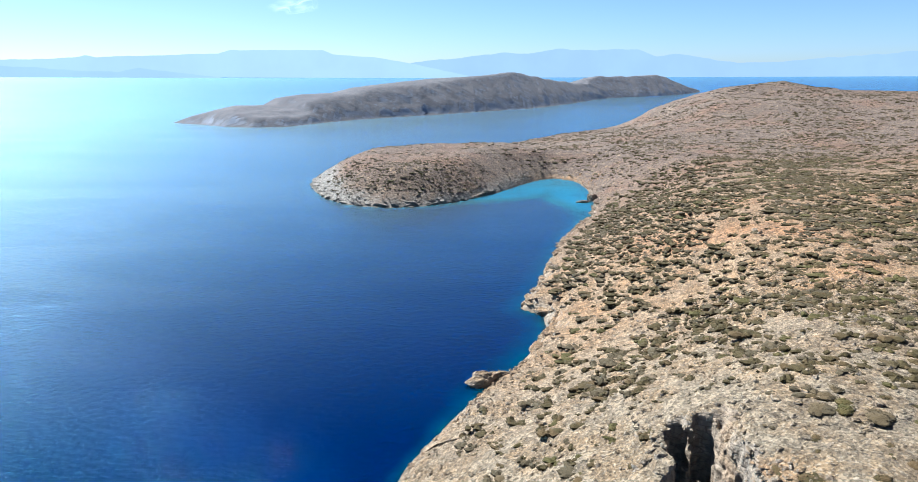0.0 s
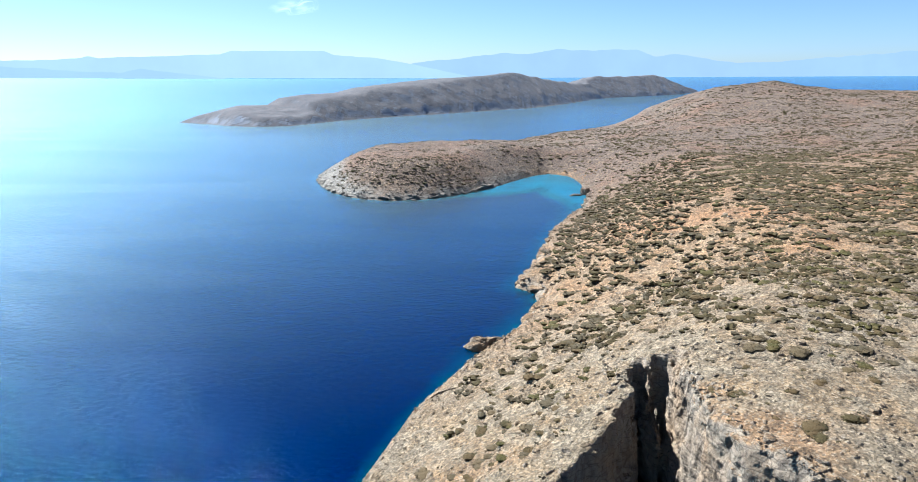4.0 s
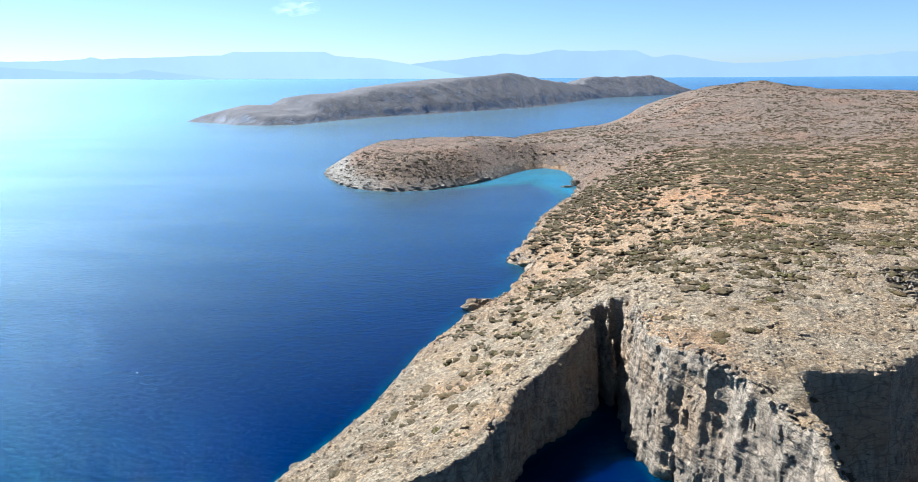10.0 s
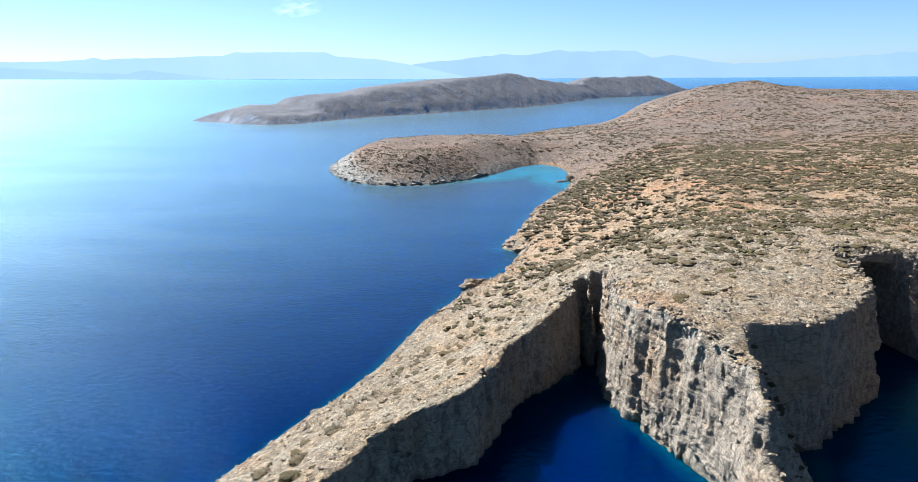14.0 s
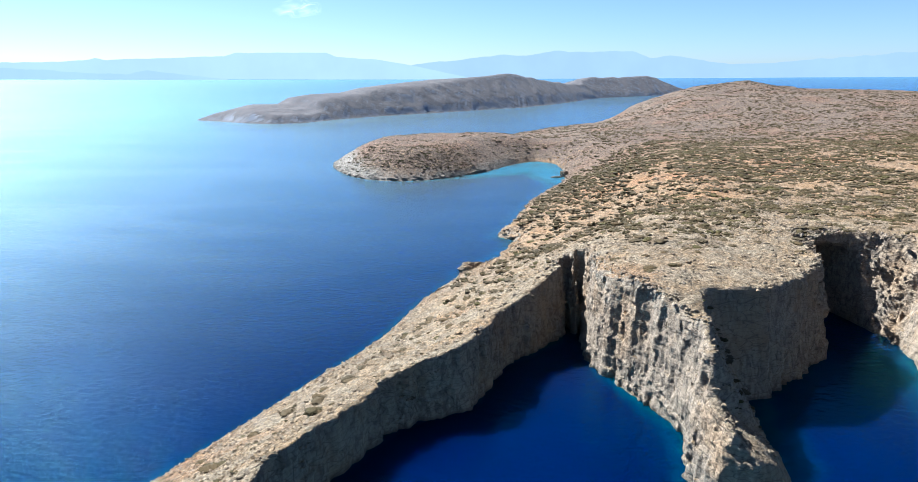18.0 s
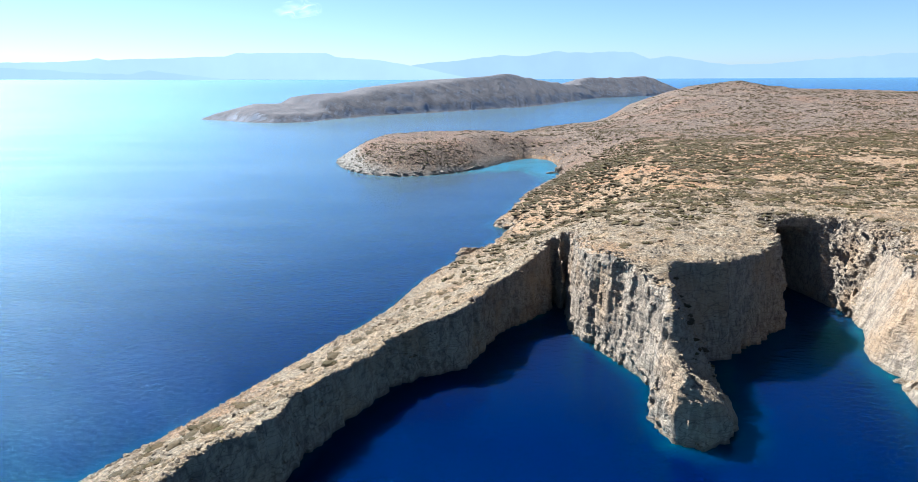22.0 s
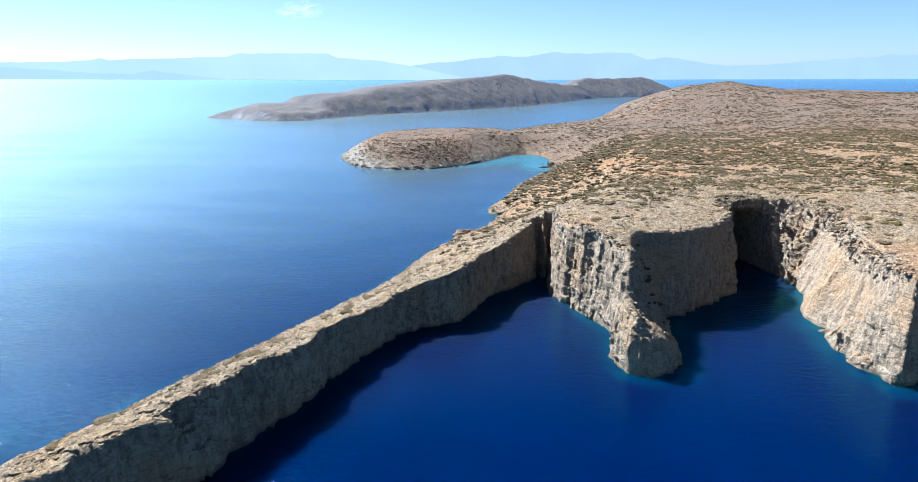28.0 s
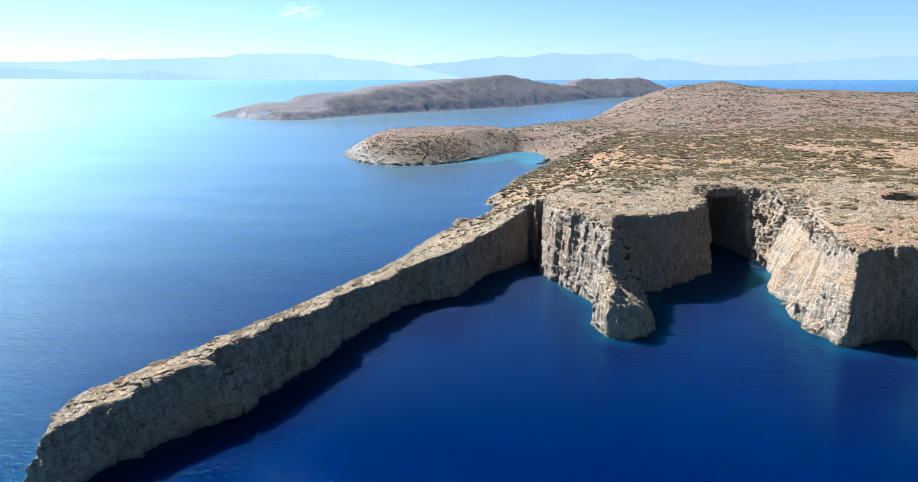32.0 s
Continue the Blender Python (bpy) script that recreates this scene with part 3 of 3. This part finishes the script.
# ---------------------------------------------------------------- mountains on the horizon
def mountains(name, label, line, far_y, material, rough, seed):
    """A long hazy ridge: crest places as across-ratio and up-ratio of its distance."""
    p = np.array(line, float)
    t = np.linspace(p[0, 0], p[-1, 0], 220)
    crest = np.interp(t, p[:, 0], p[:, 1]) + rough * (grain(t * 60, t * 0, seed=seed) + 0.5 * grain(t * 160, t * 0, seed=seed + 1)) * np.clip((t - p[0, 0]) * 20, 0, 1)
    x = t * far_y
    top, deep = np.maximum(92 + crest * far_y, 0), 90.0
    v = np.vstack([np.stack([x, x * 0 + far_y, x * 0 - 5], -1), np.stack([x, x * 0 + far_y + 25, top], -1), np.stack([x, x * 0 + far_y + deep, top * 0 - 5], -1)])
    n = len(t)
    a = np.arange(n - 1)
    q = np.vstack([np.stack([a, a + 1, a + 1 + n, a + n], -1), np.stack([a + n, a + n + 1, a + 2 * n + 1, a + 2 * n], -1)])
    return tagged(new(name, mesh_from(name, v, q, material)), label, "mountains", kind="structure")


# haze on these ranges is emitted colour, a tint for each range
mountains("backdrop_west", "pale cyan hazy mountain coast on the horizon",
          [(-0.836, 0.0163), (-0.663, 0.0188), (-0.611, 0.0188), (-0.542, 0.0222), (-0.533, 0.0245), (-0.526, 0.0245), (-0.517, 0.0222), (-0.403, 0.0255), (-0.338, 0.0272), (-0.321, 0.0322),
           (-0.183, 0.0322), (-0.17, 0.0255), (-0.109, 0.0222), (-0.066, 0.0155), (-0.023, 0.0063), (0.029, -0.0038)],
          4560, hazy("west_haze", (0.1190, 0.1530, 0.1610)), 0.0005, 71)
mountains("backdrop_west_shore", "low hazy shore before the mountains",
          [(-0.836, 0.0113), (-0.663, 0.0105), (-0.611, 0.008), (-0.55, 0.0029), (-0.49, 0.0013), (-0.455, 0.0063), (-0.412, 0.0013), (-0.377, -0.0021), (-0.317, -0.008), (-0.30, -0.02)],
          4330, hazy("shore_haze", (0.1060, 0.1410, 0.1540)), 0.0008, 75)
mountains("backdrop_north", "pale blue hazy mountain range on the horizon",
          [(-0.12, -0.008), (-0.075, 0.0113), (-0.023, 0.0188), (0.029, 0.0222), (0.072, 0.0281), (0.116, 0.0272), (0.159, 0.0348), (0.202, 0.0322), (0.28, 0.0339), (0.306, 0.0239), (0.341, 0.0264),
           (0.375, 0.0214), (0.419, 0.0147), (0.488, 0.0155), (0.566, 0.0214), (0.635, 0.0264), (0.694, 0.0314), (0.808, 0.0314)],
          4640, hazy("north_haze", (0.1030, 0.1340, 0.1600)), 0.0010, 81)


# ---------------------------------------------------------------- loose rocks, scrub and stones
def ball(level):
    """Corners and faces of a unit ball of triangles."""
    bm = bmesh.new()
    bmesh.ops.create_icosphere(bm, subdivisions=level, radius=1.0)
    v = np.array([p.co for p in bm.verts], np.float32)
    f = np.array([[p.index for p in q.verts] for q in bm.faces], np.int32)
    bm.free()
    return v, f


BALL = {level: ball(level) for level in (1, 2, 3, 4)}


def land_height(x, y):
    """Height of the land's top, as the sheets have it."""
    x, y = np.atleast_1d(np.asarray(x, float)), np.atleast_1d(np.asarray(y, float))
    soft = from_line(x, y, SOFT)
    z = top_of_land(x, y, soft)
    crag = 1.6 * np.abs(grain(x / 7, y / 7, seed=21)) + 0.9 * np.abs(grain(x / 2.6, y / 2.6, seed=22))
    near = (x < X1) & (y < Y1)
    return z + np.clip(soft / 3.0, 0, 1) * crag * np.where(near, 0.4 * np.exp(-((soft / 9.0) ** 2)), (1.3 - 0.8 * np.clip((y - 430) / 30, 0, 1)) * np.exp(-((soft / 14.0) ** 2)))


def crag_mesh(name, size, seed, level=4, rough=0.75, material=None):
    """A broken block of limestone: a ball cut by joints and worn."""
    v, f = BALL[level]
    v = v.copy()
    o = seed * 7.3
    r = 1 + rough * grain(v[:, 0] * 1.3 + o, v[:, 1] * 1.3, v[:, 2] * 1.3, seed) + 0.4 * rough * grain(v[:, 0] * 3.1, v[:, 1] * 3.1 + o, v[:, 2] * 3.1, seed + 1)
    r += 0.2 * rough * grain(v[:, 0] * 7, v[:, 1] * 7, v[:, 2] * 7 + o, seed + 2)
    v = v * r[:, None]
    v[:, 2] = np.clip(v[:, 2], -0.9, 0.75 + 0.12 * grain(v[:, 0] * 4, v[:, 1] * 4, seed=seed))
    v[:, 1] = np.clip(v[:, 1], -0.85, 0.9)
    return mesh_from(name, v * np.array(size), f, material or STONE, False)


def crag(name, label, at, size, turn, seed, category="rock"):
    ob = tagged(new(name, crag_mesh(name, size, seed)), label, category, group="rocks along the shore")
    ob.matrix_world = pose(*at, 0, 0, turn)
    return ob


crag("sea_rock", "long dark limestone rock lying against the shore", (12.5, 187.0, 1.0), (5.4, 3.0, 3.6), 12, 3)
crag("sea_rock", "craggy grey rock at the tip of the little cape", (34, 257, 1.0), (4.6, 4.2, 3.6), 60, 5)
crag("sea_rock", "broken grey rock behind the cape in turquoise water", (38, 272, 0.8), (3.2, 2.6, 2.0), 20, 8)
crag("sea_rock", "brown rock with a dark hollow beside the cove", (107, 486, 1.5), (3.2, 3.0, 4.2), 30, 12)
crag("sea_rock", "small grey rock awash in the cove", (99, 480, 0.2), (3.6, 2.6, 1.5), 0, 14)
crag("sea_rock", "pale bleached rock on the low back shore", (84, 862, 2.0), (7.0, 5.0, 4.0), 0, 16)
crag("sea_rock", "lit tan rock pillar before the shaded cliff", (160, -19, 6.0), (5.0, 5.0, 12.0), 15, 19)
crag("islet", "tiny dark islet off the far island", (-480, 1450, 0.5), (14.0, 6.0, 4.0), 10, 23, "islet")


def joined(name, shape_v, shape_f, places, sizes, turns, squash, material, lump, smooth=True):
    """Many lumps of one kind as one mesh."""
    n, k = len(places), len(shape_v)
    c, s_ = np.cos(turns)[:, None], np.sin(turns)[:, None]
    base = shape_v[None] * (1 + lump)[:, :, None]
    x, y, z = base[..., 0] * sizes[:, :1], base[..., 1] * sizes[:, 1:2], base[..., 2] * squash[:, None]
    v = np.stack([x * c - y * s_, x * s_ + y * c, z], -1) + places[:, None, :]
    f = (shape_f[None] + (np.arange(n) * k)[:, None, None]).reshape(-1, 3)
    return mesh_from(name, v.reshape(-1, 3), f, material, smooth)


def scrub_density(x, y, soft, hard):
    """How thickly the scrub stands: thick on the plateau behind the inlets, thin near the cliffs and on the ridge."""
    thick = np.exp(-(((x - 230) / 170) ** 2 + ((y - 300) / 150) ** 2)) * 0.85
    thick += 0.30 * np.exp(-(((x - 95) / 50) ** 2 + ((y - 260) / 110) ** 2)) * 1.4
    thick += 2.2 * np.exp(-(((x + 12) / 52) ** 2 + ((y - 500) / 30) ** 2))
    thick += 0.15 + 0.15 * np.clip((y - 120) / 80, 0, 1) - 0.06 * np.clip((y - 560) / 200, 0, 1)
    drift = 0.5 + 0.9 * grain(x / 38, y / 30, seed=61) + 0.7 * grain(x / 14, y / 11, seed=62)
    thick = thick * np.clip(drift + 0.45, 0.08, 1.8)
    head = np.clip((y - 450) / 30, 0, 1) * np.clip((90 - x) / 30, 0, 1)
    crown = head * np.clip((y - 535) / 25, 0, 1)
    thick = thick * (1 - 0.6 * crown)
    return thick * np.clip((soft - 7 + 3 * head) / 10, 0, 1) * np.clip((hard - 3) / 8, 0, 1)


def scatter(x0, x1, y0, y1, step, seed):
    rng = np.random.default_rng(seed)
    x, y = np.meshgrid(np.arange(x0, x1, step), np.arange(y0, y1, step), indexing="ij")
    x = (x + rng.uniform(-0.5, 0.5, x.shape) * step).ravel()
    y = (y + rng.uniform(-0.5, 0.5, y.shape) * step).ravel()
    ok = within(x, y, COAST)
    x, y = x[ok], y[ok]
    return x, y, from_line(x, y, SOFT), from_line(x, y, HARD), rng


def shrub_shape(seed):
    """A low cushion of scrub: several rounded clumps with ragged sprigs."""
    rng = np.random.default_rng(seed)
    v, f = BALL[3]
    vs, fs, count = [], [], 0
    for n in range(rng.integers(3, 6)):
        a, r = rng.uniform(0, 6.28), rng.uniform(0.15, 0.75) * (n > 0)
        size = rng.uniform(0.5, 0.85)
        o = rng.uniform(0, 50)
        lump = 0.22 * grain(v[:, 0] * 2 + o, v[:, 1] * 2, v[:, 2] * 2, seed) + 0.20 * grain(v[:, 0] * 5 + o, v[:, 1] * 5, v[:, 2] * 5, seed + 1) + 0.16 * grain(v[:, 0] * 11 + o, v[:, 1] * 11, v[:, 2] * 11, seed + 2)
        vs.append(v * (1 + lump)[:, None] * (size, size, size * 0.55) + (r * math.cos(a), r * math.sin(a), 0.12 * size))
        fs.append(f + count)
        count += len(v)
    body = np.vstack(vs)
    pick = rng.choice(len(body), 220)
    root = body[pick]
    way = root / np.maximum(np.linalg.norm(root, axis=1, keepdims=True), 0.1) + rng.normal(0, 0.35, root.shape)
    side = rng.normal(0, 1, root.shape) * 0.07
    tri = np.stack([root + side, root - side, root + way * rng.uniform(0.08, 0.22, (len(root), 1))], 1).reshape(-1, 3)
    vs.append(tri)
    fs.append(np.arange(len(tri)).reshape(-1, 3) + count)
    return np.vstack(vs), np.vstack(fs)


# nearest scrub, each bush a thing of its own
BUSH_LABELS = ["low rounded olive-green bush on stony ground", "grey-green cushion of dry scrub among stones", "fresh green low bush on bare limestone"]
bushes = []
for kind in range(9):
    v, f = shrub_shape(100 + kind)
    bushes.append(mesh_from("shrub", v, f, LEAF[(0, 1, 0, 0, 1, 2, 0, 1, 0)[kind]], True))
x, y, so, ha, rng = scatter(-100, 205, -75, 175, 3.0, 11)
want = rng.uniform(0, 1, len(x)) < scrub_density(x, y, so, ha) * 1.15
x, y = x[want], y[want]
order = np.argsort(y)
x, y = x[order], y[order]
z = land_height(x, y)
near_count = min(300, len(x))
for n in range(near_count):
    kind = int(rng.integers(0, 9))
    r = 0.75 + 1.55 * rng.uniform() ** 1.6
    ob = new("shrub", bushes[kind])
    ob.matrix_world = pose(x[n], y[n], z[n] - 0.15, 0, 0, rng.uniform(0, 360)) @ Matrix.Diagonal((r * rng.uniform(0.8, 1.5), r, r * rng.uniform(0.45, 0.7), 1))
    tagged(ob, BUSH_LABELS[(0, 1, 0, 0, 1, 2, 0, 1, 0)[kind]], "shrub", "scrub on the plateau")


def scrub(name, x, y, rng, level, low, high, clumps):
    """Scrub too plentiful to count, as one mesh for each tint."""
    v, f = BALL[level]
    z = land_height(x, y)
    tint = rng.integers(0, 10, len(x))
    tint = np.where(tint < 6, 0, np.where(tint < 9, 1, 2))
    for k in range(3):
        on = np.nonzero(tint == k)[0]
        if not len(on):
            continue
        # each bush is a ragged cushion of small clumps
        size = np.repeat(low + (high - low) * rng.uniform(0, 1, len(on)) ** 1.7, clumps)
        squeeze = np.repeat(rng.uniform(0.5, 1.0, len(on)), clumps)
        on = np.repeat(on, clumps)
        r = size * rng.uniform(0.26, 0.55, len(on))
        drift = rng.normal(0, 0.46, (2, len(on))) * size
        sizes = np.stack([r * rng.uniform(0.8, 1.5, len(on)), r * rng.uniform(0.7, 1.2, len(on))], -1)
        lump = rng.uniform(-0.30, 0.34, (len(on), len(v))).astype(np.float32)
        at = np.stack([x[on] + drift[0] * 1.2, y[on] + drift[1] * squeeze, z[on] - 0.08], -1)
        me = joined(name, v, f, at, sizes, rng.uniform(0, 6.28, len(on)), np.minimum(r, 1.1) * rng.uniform(0.45, 0.8, len(on)), LEAF[k], lump, False)
        tagged(new(name, me), ("olive-green", "grey-green", "bright green")[k] + " low scrub scattered over the island", "scrub", kind="stuff")


fx, fy = x[near_count:], y[near_count:]
x2, y2, so2, ha2, rng2 = scatter(-130, 480, 175, 470, 3.0, 12)
want = rng2.uniform(0, 1, len(x2)) < scrub_density(x2, y2, so2, ha2) * 1.0
x3, y3, so3, ha3, rng3 = scatter(205, 480, -30, 175, 3.2, 13)
want3 = rng3.uniform(0, 1, len(x3)) < scrub_density(x3, y3, so3, ha3) * 1.0
scrub("scrub", np.concatenate([fx, x2[want], x3[want3]]), np.concatenate([fy, y2[want], y3[want3]]), rng2, 1, 0.9, 3.2, 8)
x4, y4, so4, ha4, rng4 = scatter(-130, 900, 470, 1020, 4.4, 14)
want4 = rng4.uniform(0, 1, len(x4)) < scrub_density(x4, y4, so4, ha4) * 2.1
want4 &= (x4 > 90) | (y4 > 600)
scrub("scrub", x4[want4], y4[want4], rng4, 1, 0.9, 3.0, 5)
xh, yh, soh, hah, rngh = scatter(-125, 90, 450, 600, 2.8, 24)
wanth = rngh.uniform(0, 1, len(xh)) < scrub_density(xh, yh, soh, hah) * 1.2
scrub("scrub", xh[wanth], yh[wanth], rngh, 1, 0.8, 2.2, 4)

# small dry tufts between the bushes
x5, y5, so5, ha5, rng5 = scatter(-100, 260, -75, 300, 2.2, 15)
want5 = (rng5.uniform(0, 1, len(x5)) < np.where((x5 < 38) & (y5 < 100), 0.26, 0.08)) & (so5 > 5) & (ha5 > 3)
scrub("dry_tufts", x5[want5], y5[want5], rng5, 1, 0.35, 1.0, 4)


def stones(name, x, y, rng, low, high, label):
    v, f = BALL[1]
    z = land_height(x, y)
    r = rng.uniform(0, 1, len(x)) ** 2.5 * (high - low) + low
    lump = rng.uniform(-0.4, 0.3, (len(x), len(v))).astype(np.float32)
    sizes = np.stack([r * rng.uniform(0.8, 1.4, len(x)), r * rng.uniform(0.7, 1.1, len(x))], -1)
    me = joined(name, v, f, np.stack([x, y, z + 0.05 * r], -1), sizes, rng.uniform(0, 6.28, len(x)), r * rng.uniform(0.5, 0.9, len(x)), STONE, lump, False)
    tagged(new(name, me), label, "stones", kind="stuff")


x6, y6, so6, ha6, rng6 = scatter(-104, 235, -88, 200, 0.95, 16)
pile = 0.40 + 0.40 * grain(x6 / 17, y6 / 17, seed=64) + 0.5 * np.exp(-((so6 / 10) ** 2)) + 0.4 * np.exp(-((ha6 / 5) ** 2))
want6 = (rng6.uniform(0, 1, len(x6)) < pile) & (so6 > 1.0) & (ha6 > 2.6)
stones("loose_stones", x6[want6], y6[want6], rng6, 0.12, 0.75, "pale broken limestone strewn over the plateau")
x7, y7, so7, ha7, rng7 = scatter(-130, 330, 200, 620, 2.2, 17)
pile = 0.06 + 0.22 * grain(x7 / 21, y7 / 21, seed=65) + 0.8 * np.exp(-((so7 / 9) ** 2))
want7 = (rng7.uniform(0, 1, len(x7)) < pile) & (so7 > 1.0)
stones("loose_stones", x7[want7], y7[want7], rng7, 0.3, 1.3, "pale limestone rubble on the slopes and the shore")


# ---------------------------------------------------------------- one wisp of cloud
def wisp():
    n = Nodes("cloud_wisp")
    n.tree.nodes.remove(n.bsdf)
    e, t, m = n.add("ShaderNodeEmission"), n.add("ShaderNodeBsdfTransparent"), n.add("ShaderNodeMixShader")
    # the wisp's sunlit white is put in as a glow
    e.inputs[0].default_value, e.inputs[1].default_value = (0.46, 0.47, 0.48, 1), 1.0
    box = n.add("ShaderNodeTexCoord").outputs["Generated"]
    veil = n.noise(3.0, 5, 0.6, box, 0.6)
    ball_ = n.add("ShaderNodeVectorMath")
    ball_.operation = "DISTANCE"
    n.link(box, ball_.inputs[0])
    ball_.inputs[1].default_value = (0.5, 0.5, 0.5)
    fade = n.ramp(ball_.outputs["Value"], 0.1, 0.48, 1.0, 0.0)
    n.link(n.maths("MULTIPLY", fade, n.ramp(veil, 0.32, 0.70, 0.0, 0.42)), m.inputs[0])
    n.link(t.outputs[0], m.inputs[1])
    n.link(e.outputs[0], m.inputs[2])
    n.link(m.outputs[0], n.out.inputs[0])
    return n.mat


wx, wz = np.linspace(-1200, -780, 24), np.linspace(460, 575, 10)
WX, WZ = np.meshgrid(wx, wz, indexing="ij")
depth_y = 4500 + 20 * grain(WX / 90, WZ / 40, seed=91)
v = np.stack([WX, depth_y, WZ + 0.12 * (WX + 1000)], -1).reshape(-1, 3)
i = np.arange(24 * 10).reshape(24, 10)
q = np.stack([i[:-1, :-1], i[1:, :-1], i[1:, 1:], i[:-1, 1:]], -1).reshape(-1, 4)
tagged(new("cloud", mesh_from("cloud", v, q, wisp())), "thin white wisp of high cloud", "cloud", kind="structure")


# ---------------------------------------------------------------- larger boulders along the rims
shapes = [crag_mesh("boulder", (1.0, 0.8, 0.7), 200 + k, 2, 0.6) for k in range(7)]
x8, y8, so8, ha8, rng8 = scatter(-100, 165, -80, 135, 2.0, 18)
rim = np.exp(-(((ha8 - 4.5) / 2.5) ** 2)) * 0.32 + 0.015
pick = np.nonzero((rng8.uniform(0, 1, len(x8)) < rim) & (so8 > 4) & (ha8 > 2.8))[0][:280]
z8 = land_height(x8, y8)
for n in pick:
    r = rng8.uniform(0.45, 1.15)
    ob = new("boulder", shapes[int(rng8.integers(0, 7))])
    ob.matrix_world = pose(x8[n], y8[n], z8[n] + 0.1 * r, 0, 0, rng8.uniform(0, 360)) @ Matrix.Diagonal((r * rng8.uniform(0.8, 1.4), r, r, 1))
    tagged(ob, "pale angular limestone boulder near the cliff edge", "boulder", "boulders along the cliffs")


# ---------------------------------------------------------------- layered plates along the rim of the ridge and the spur
plates = [crag_mesh("rock_plate", (1.0, 0.55, 0.20), 340 + k, 2, 0.55) for k in range(6)]
rng10 = np.random.default_rng(31)
for line, low, high, count in ((smooth_line(RIDGE_CLIFF[5:-2], 4.0), 0.9, 2.3, 4), (smooth_line(SPUR_CLIFF[5:11], 4.0), 0.7, 1.6, 3)):
    for a, b in zip(line[:-1], line[1:]):
        way = (b - a) / np.linalg.norm(b - a)
        for _ in range(count):
            r = low + (high - low) * rng10.uniform() ** 2
            xr, yr = a + (b - a) * rng10.uniform() + np.array((way[1], -way[0])) * rng10.uniform(3.2, 6.5)
            zr = float(land_height(xr, yr)[0])
            if zr < 4:
                continue
            ob = new("rock_plate", plates[int(rng10.integers(0, 6))])
            ob.matrix_world = pose(xr, yr, zr - 0.02, rng10.uniform(6, 20), rng10.uniform(-6, 6), math.degrees(math.atan2(way[1], way[0])) + rng10.uniform(-14, 14)) @ Matrix.Diagonal((r, r, r, 1))
            tagged(ob, "pale tilted limestone plate on the cliff rim", "rock", "plates along the rim")


# ---------------------------------------------------------------- bleached slabs along the headland and the western shore
slabs = [crag_mesh("shore_rock", (1.0, 0.6, 0.24), 300 + k, 3, 0.7) for k in range(6)]
rng9 = np.random.default_rng(21)
SHORES = ((smooth_line(COVE_SHORE[3:] + HEAD_SHORE[:3], 8.0), 1.8, 4.5, "tilted pale limestone slab on the headland shore"),
          (smooth_line(CAPE_SHORE[:8], 7.0), 2.0, 4.2, "bleached limestone slab on the western shore"))
for line, low, high, label in SHORES:
    for a, b in zip(line[:-1], line[1:]):
        way = (b - a) / np.linalg.norm(b - a)
        for _ in range(2):
            r = rng9.uniform(low, high)
            inland = rng9.uniform(0.5, 2.2 * low)
            x9, y9 = a + (b - a) * rng9.uniform() + np.array((way[1], -way[0])) * inland
            ob = new("shore_rock", slabs[int(rng9.integers(0, 6))])
            z9 = max(float(land_height(x9, y9)[0]), 0.0)
            lean = math.degrees(math.atan2(way[1], way[0])) + rng9.uniform(-35, 35)
            ob.matrix_world = pose(x9, y9, z9 - 0.10 * r, rng9.uniform(-12, 12), rng9.uniform(-10, 10), lean) @ Matrix.Diagonal((r, r, r, 1))
            tagged(ob, label, "rock", "slabs along the shore")
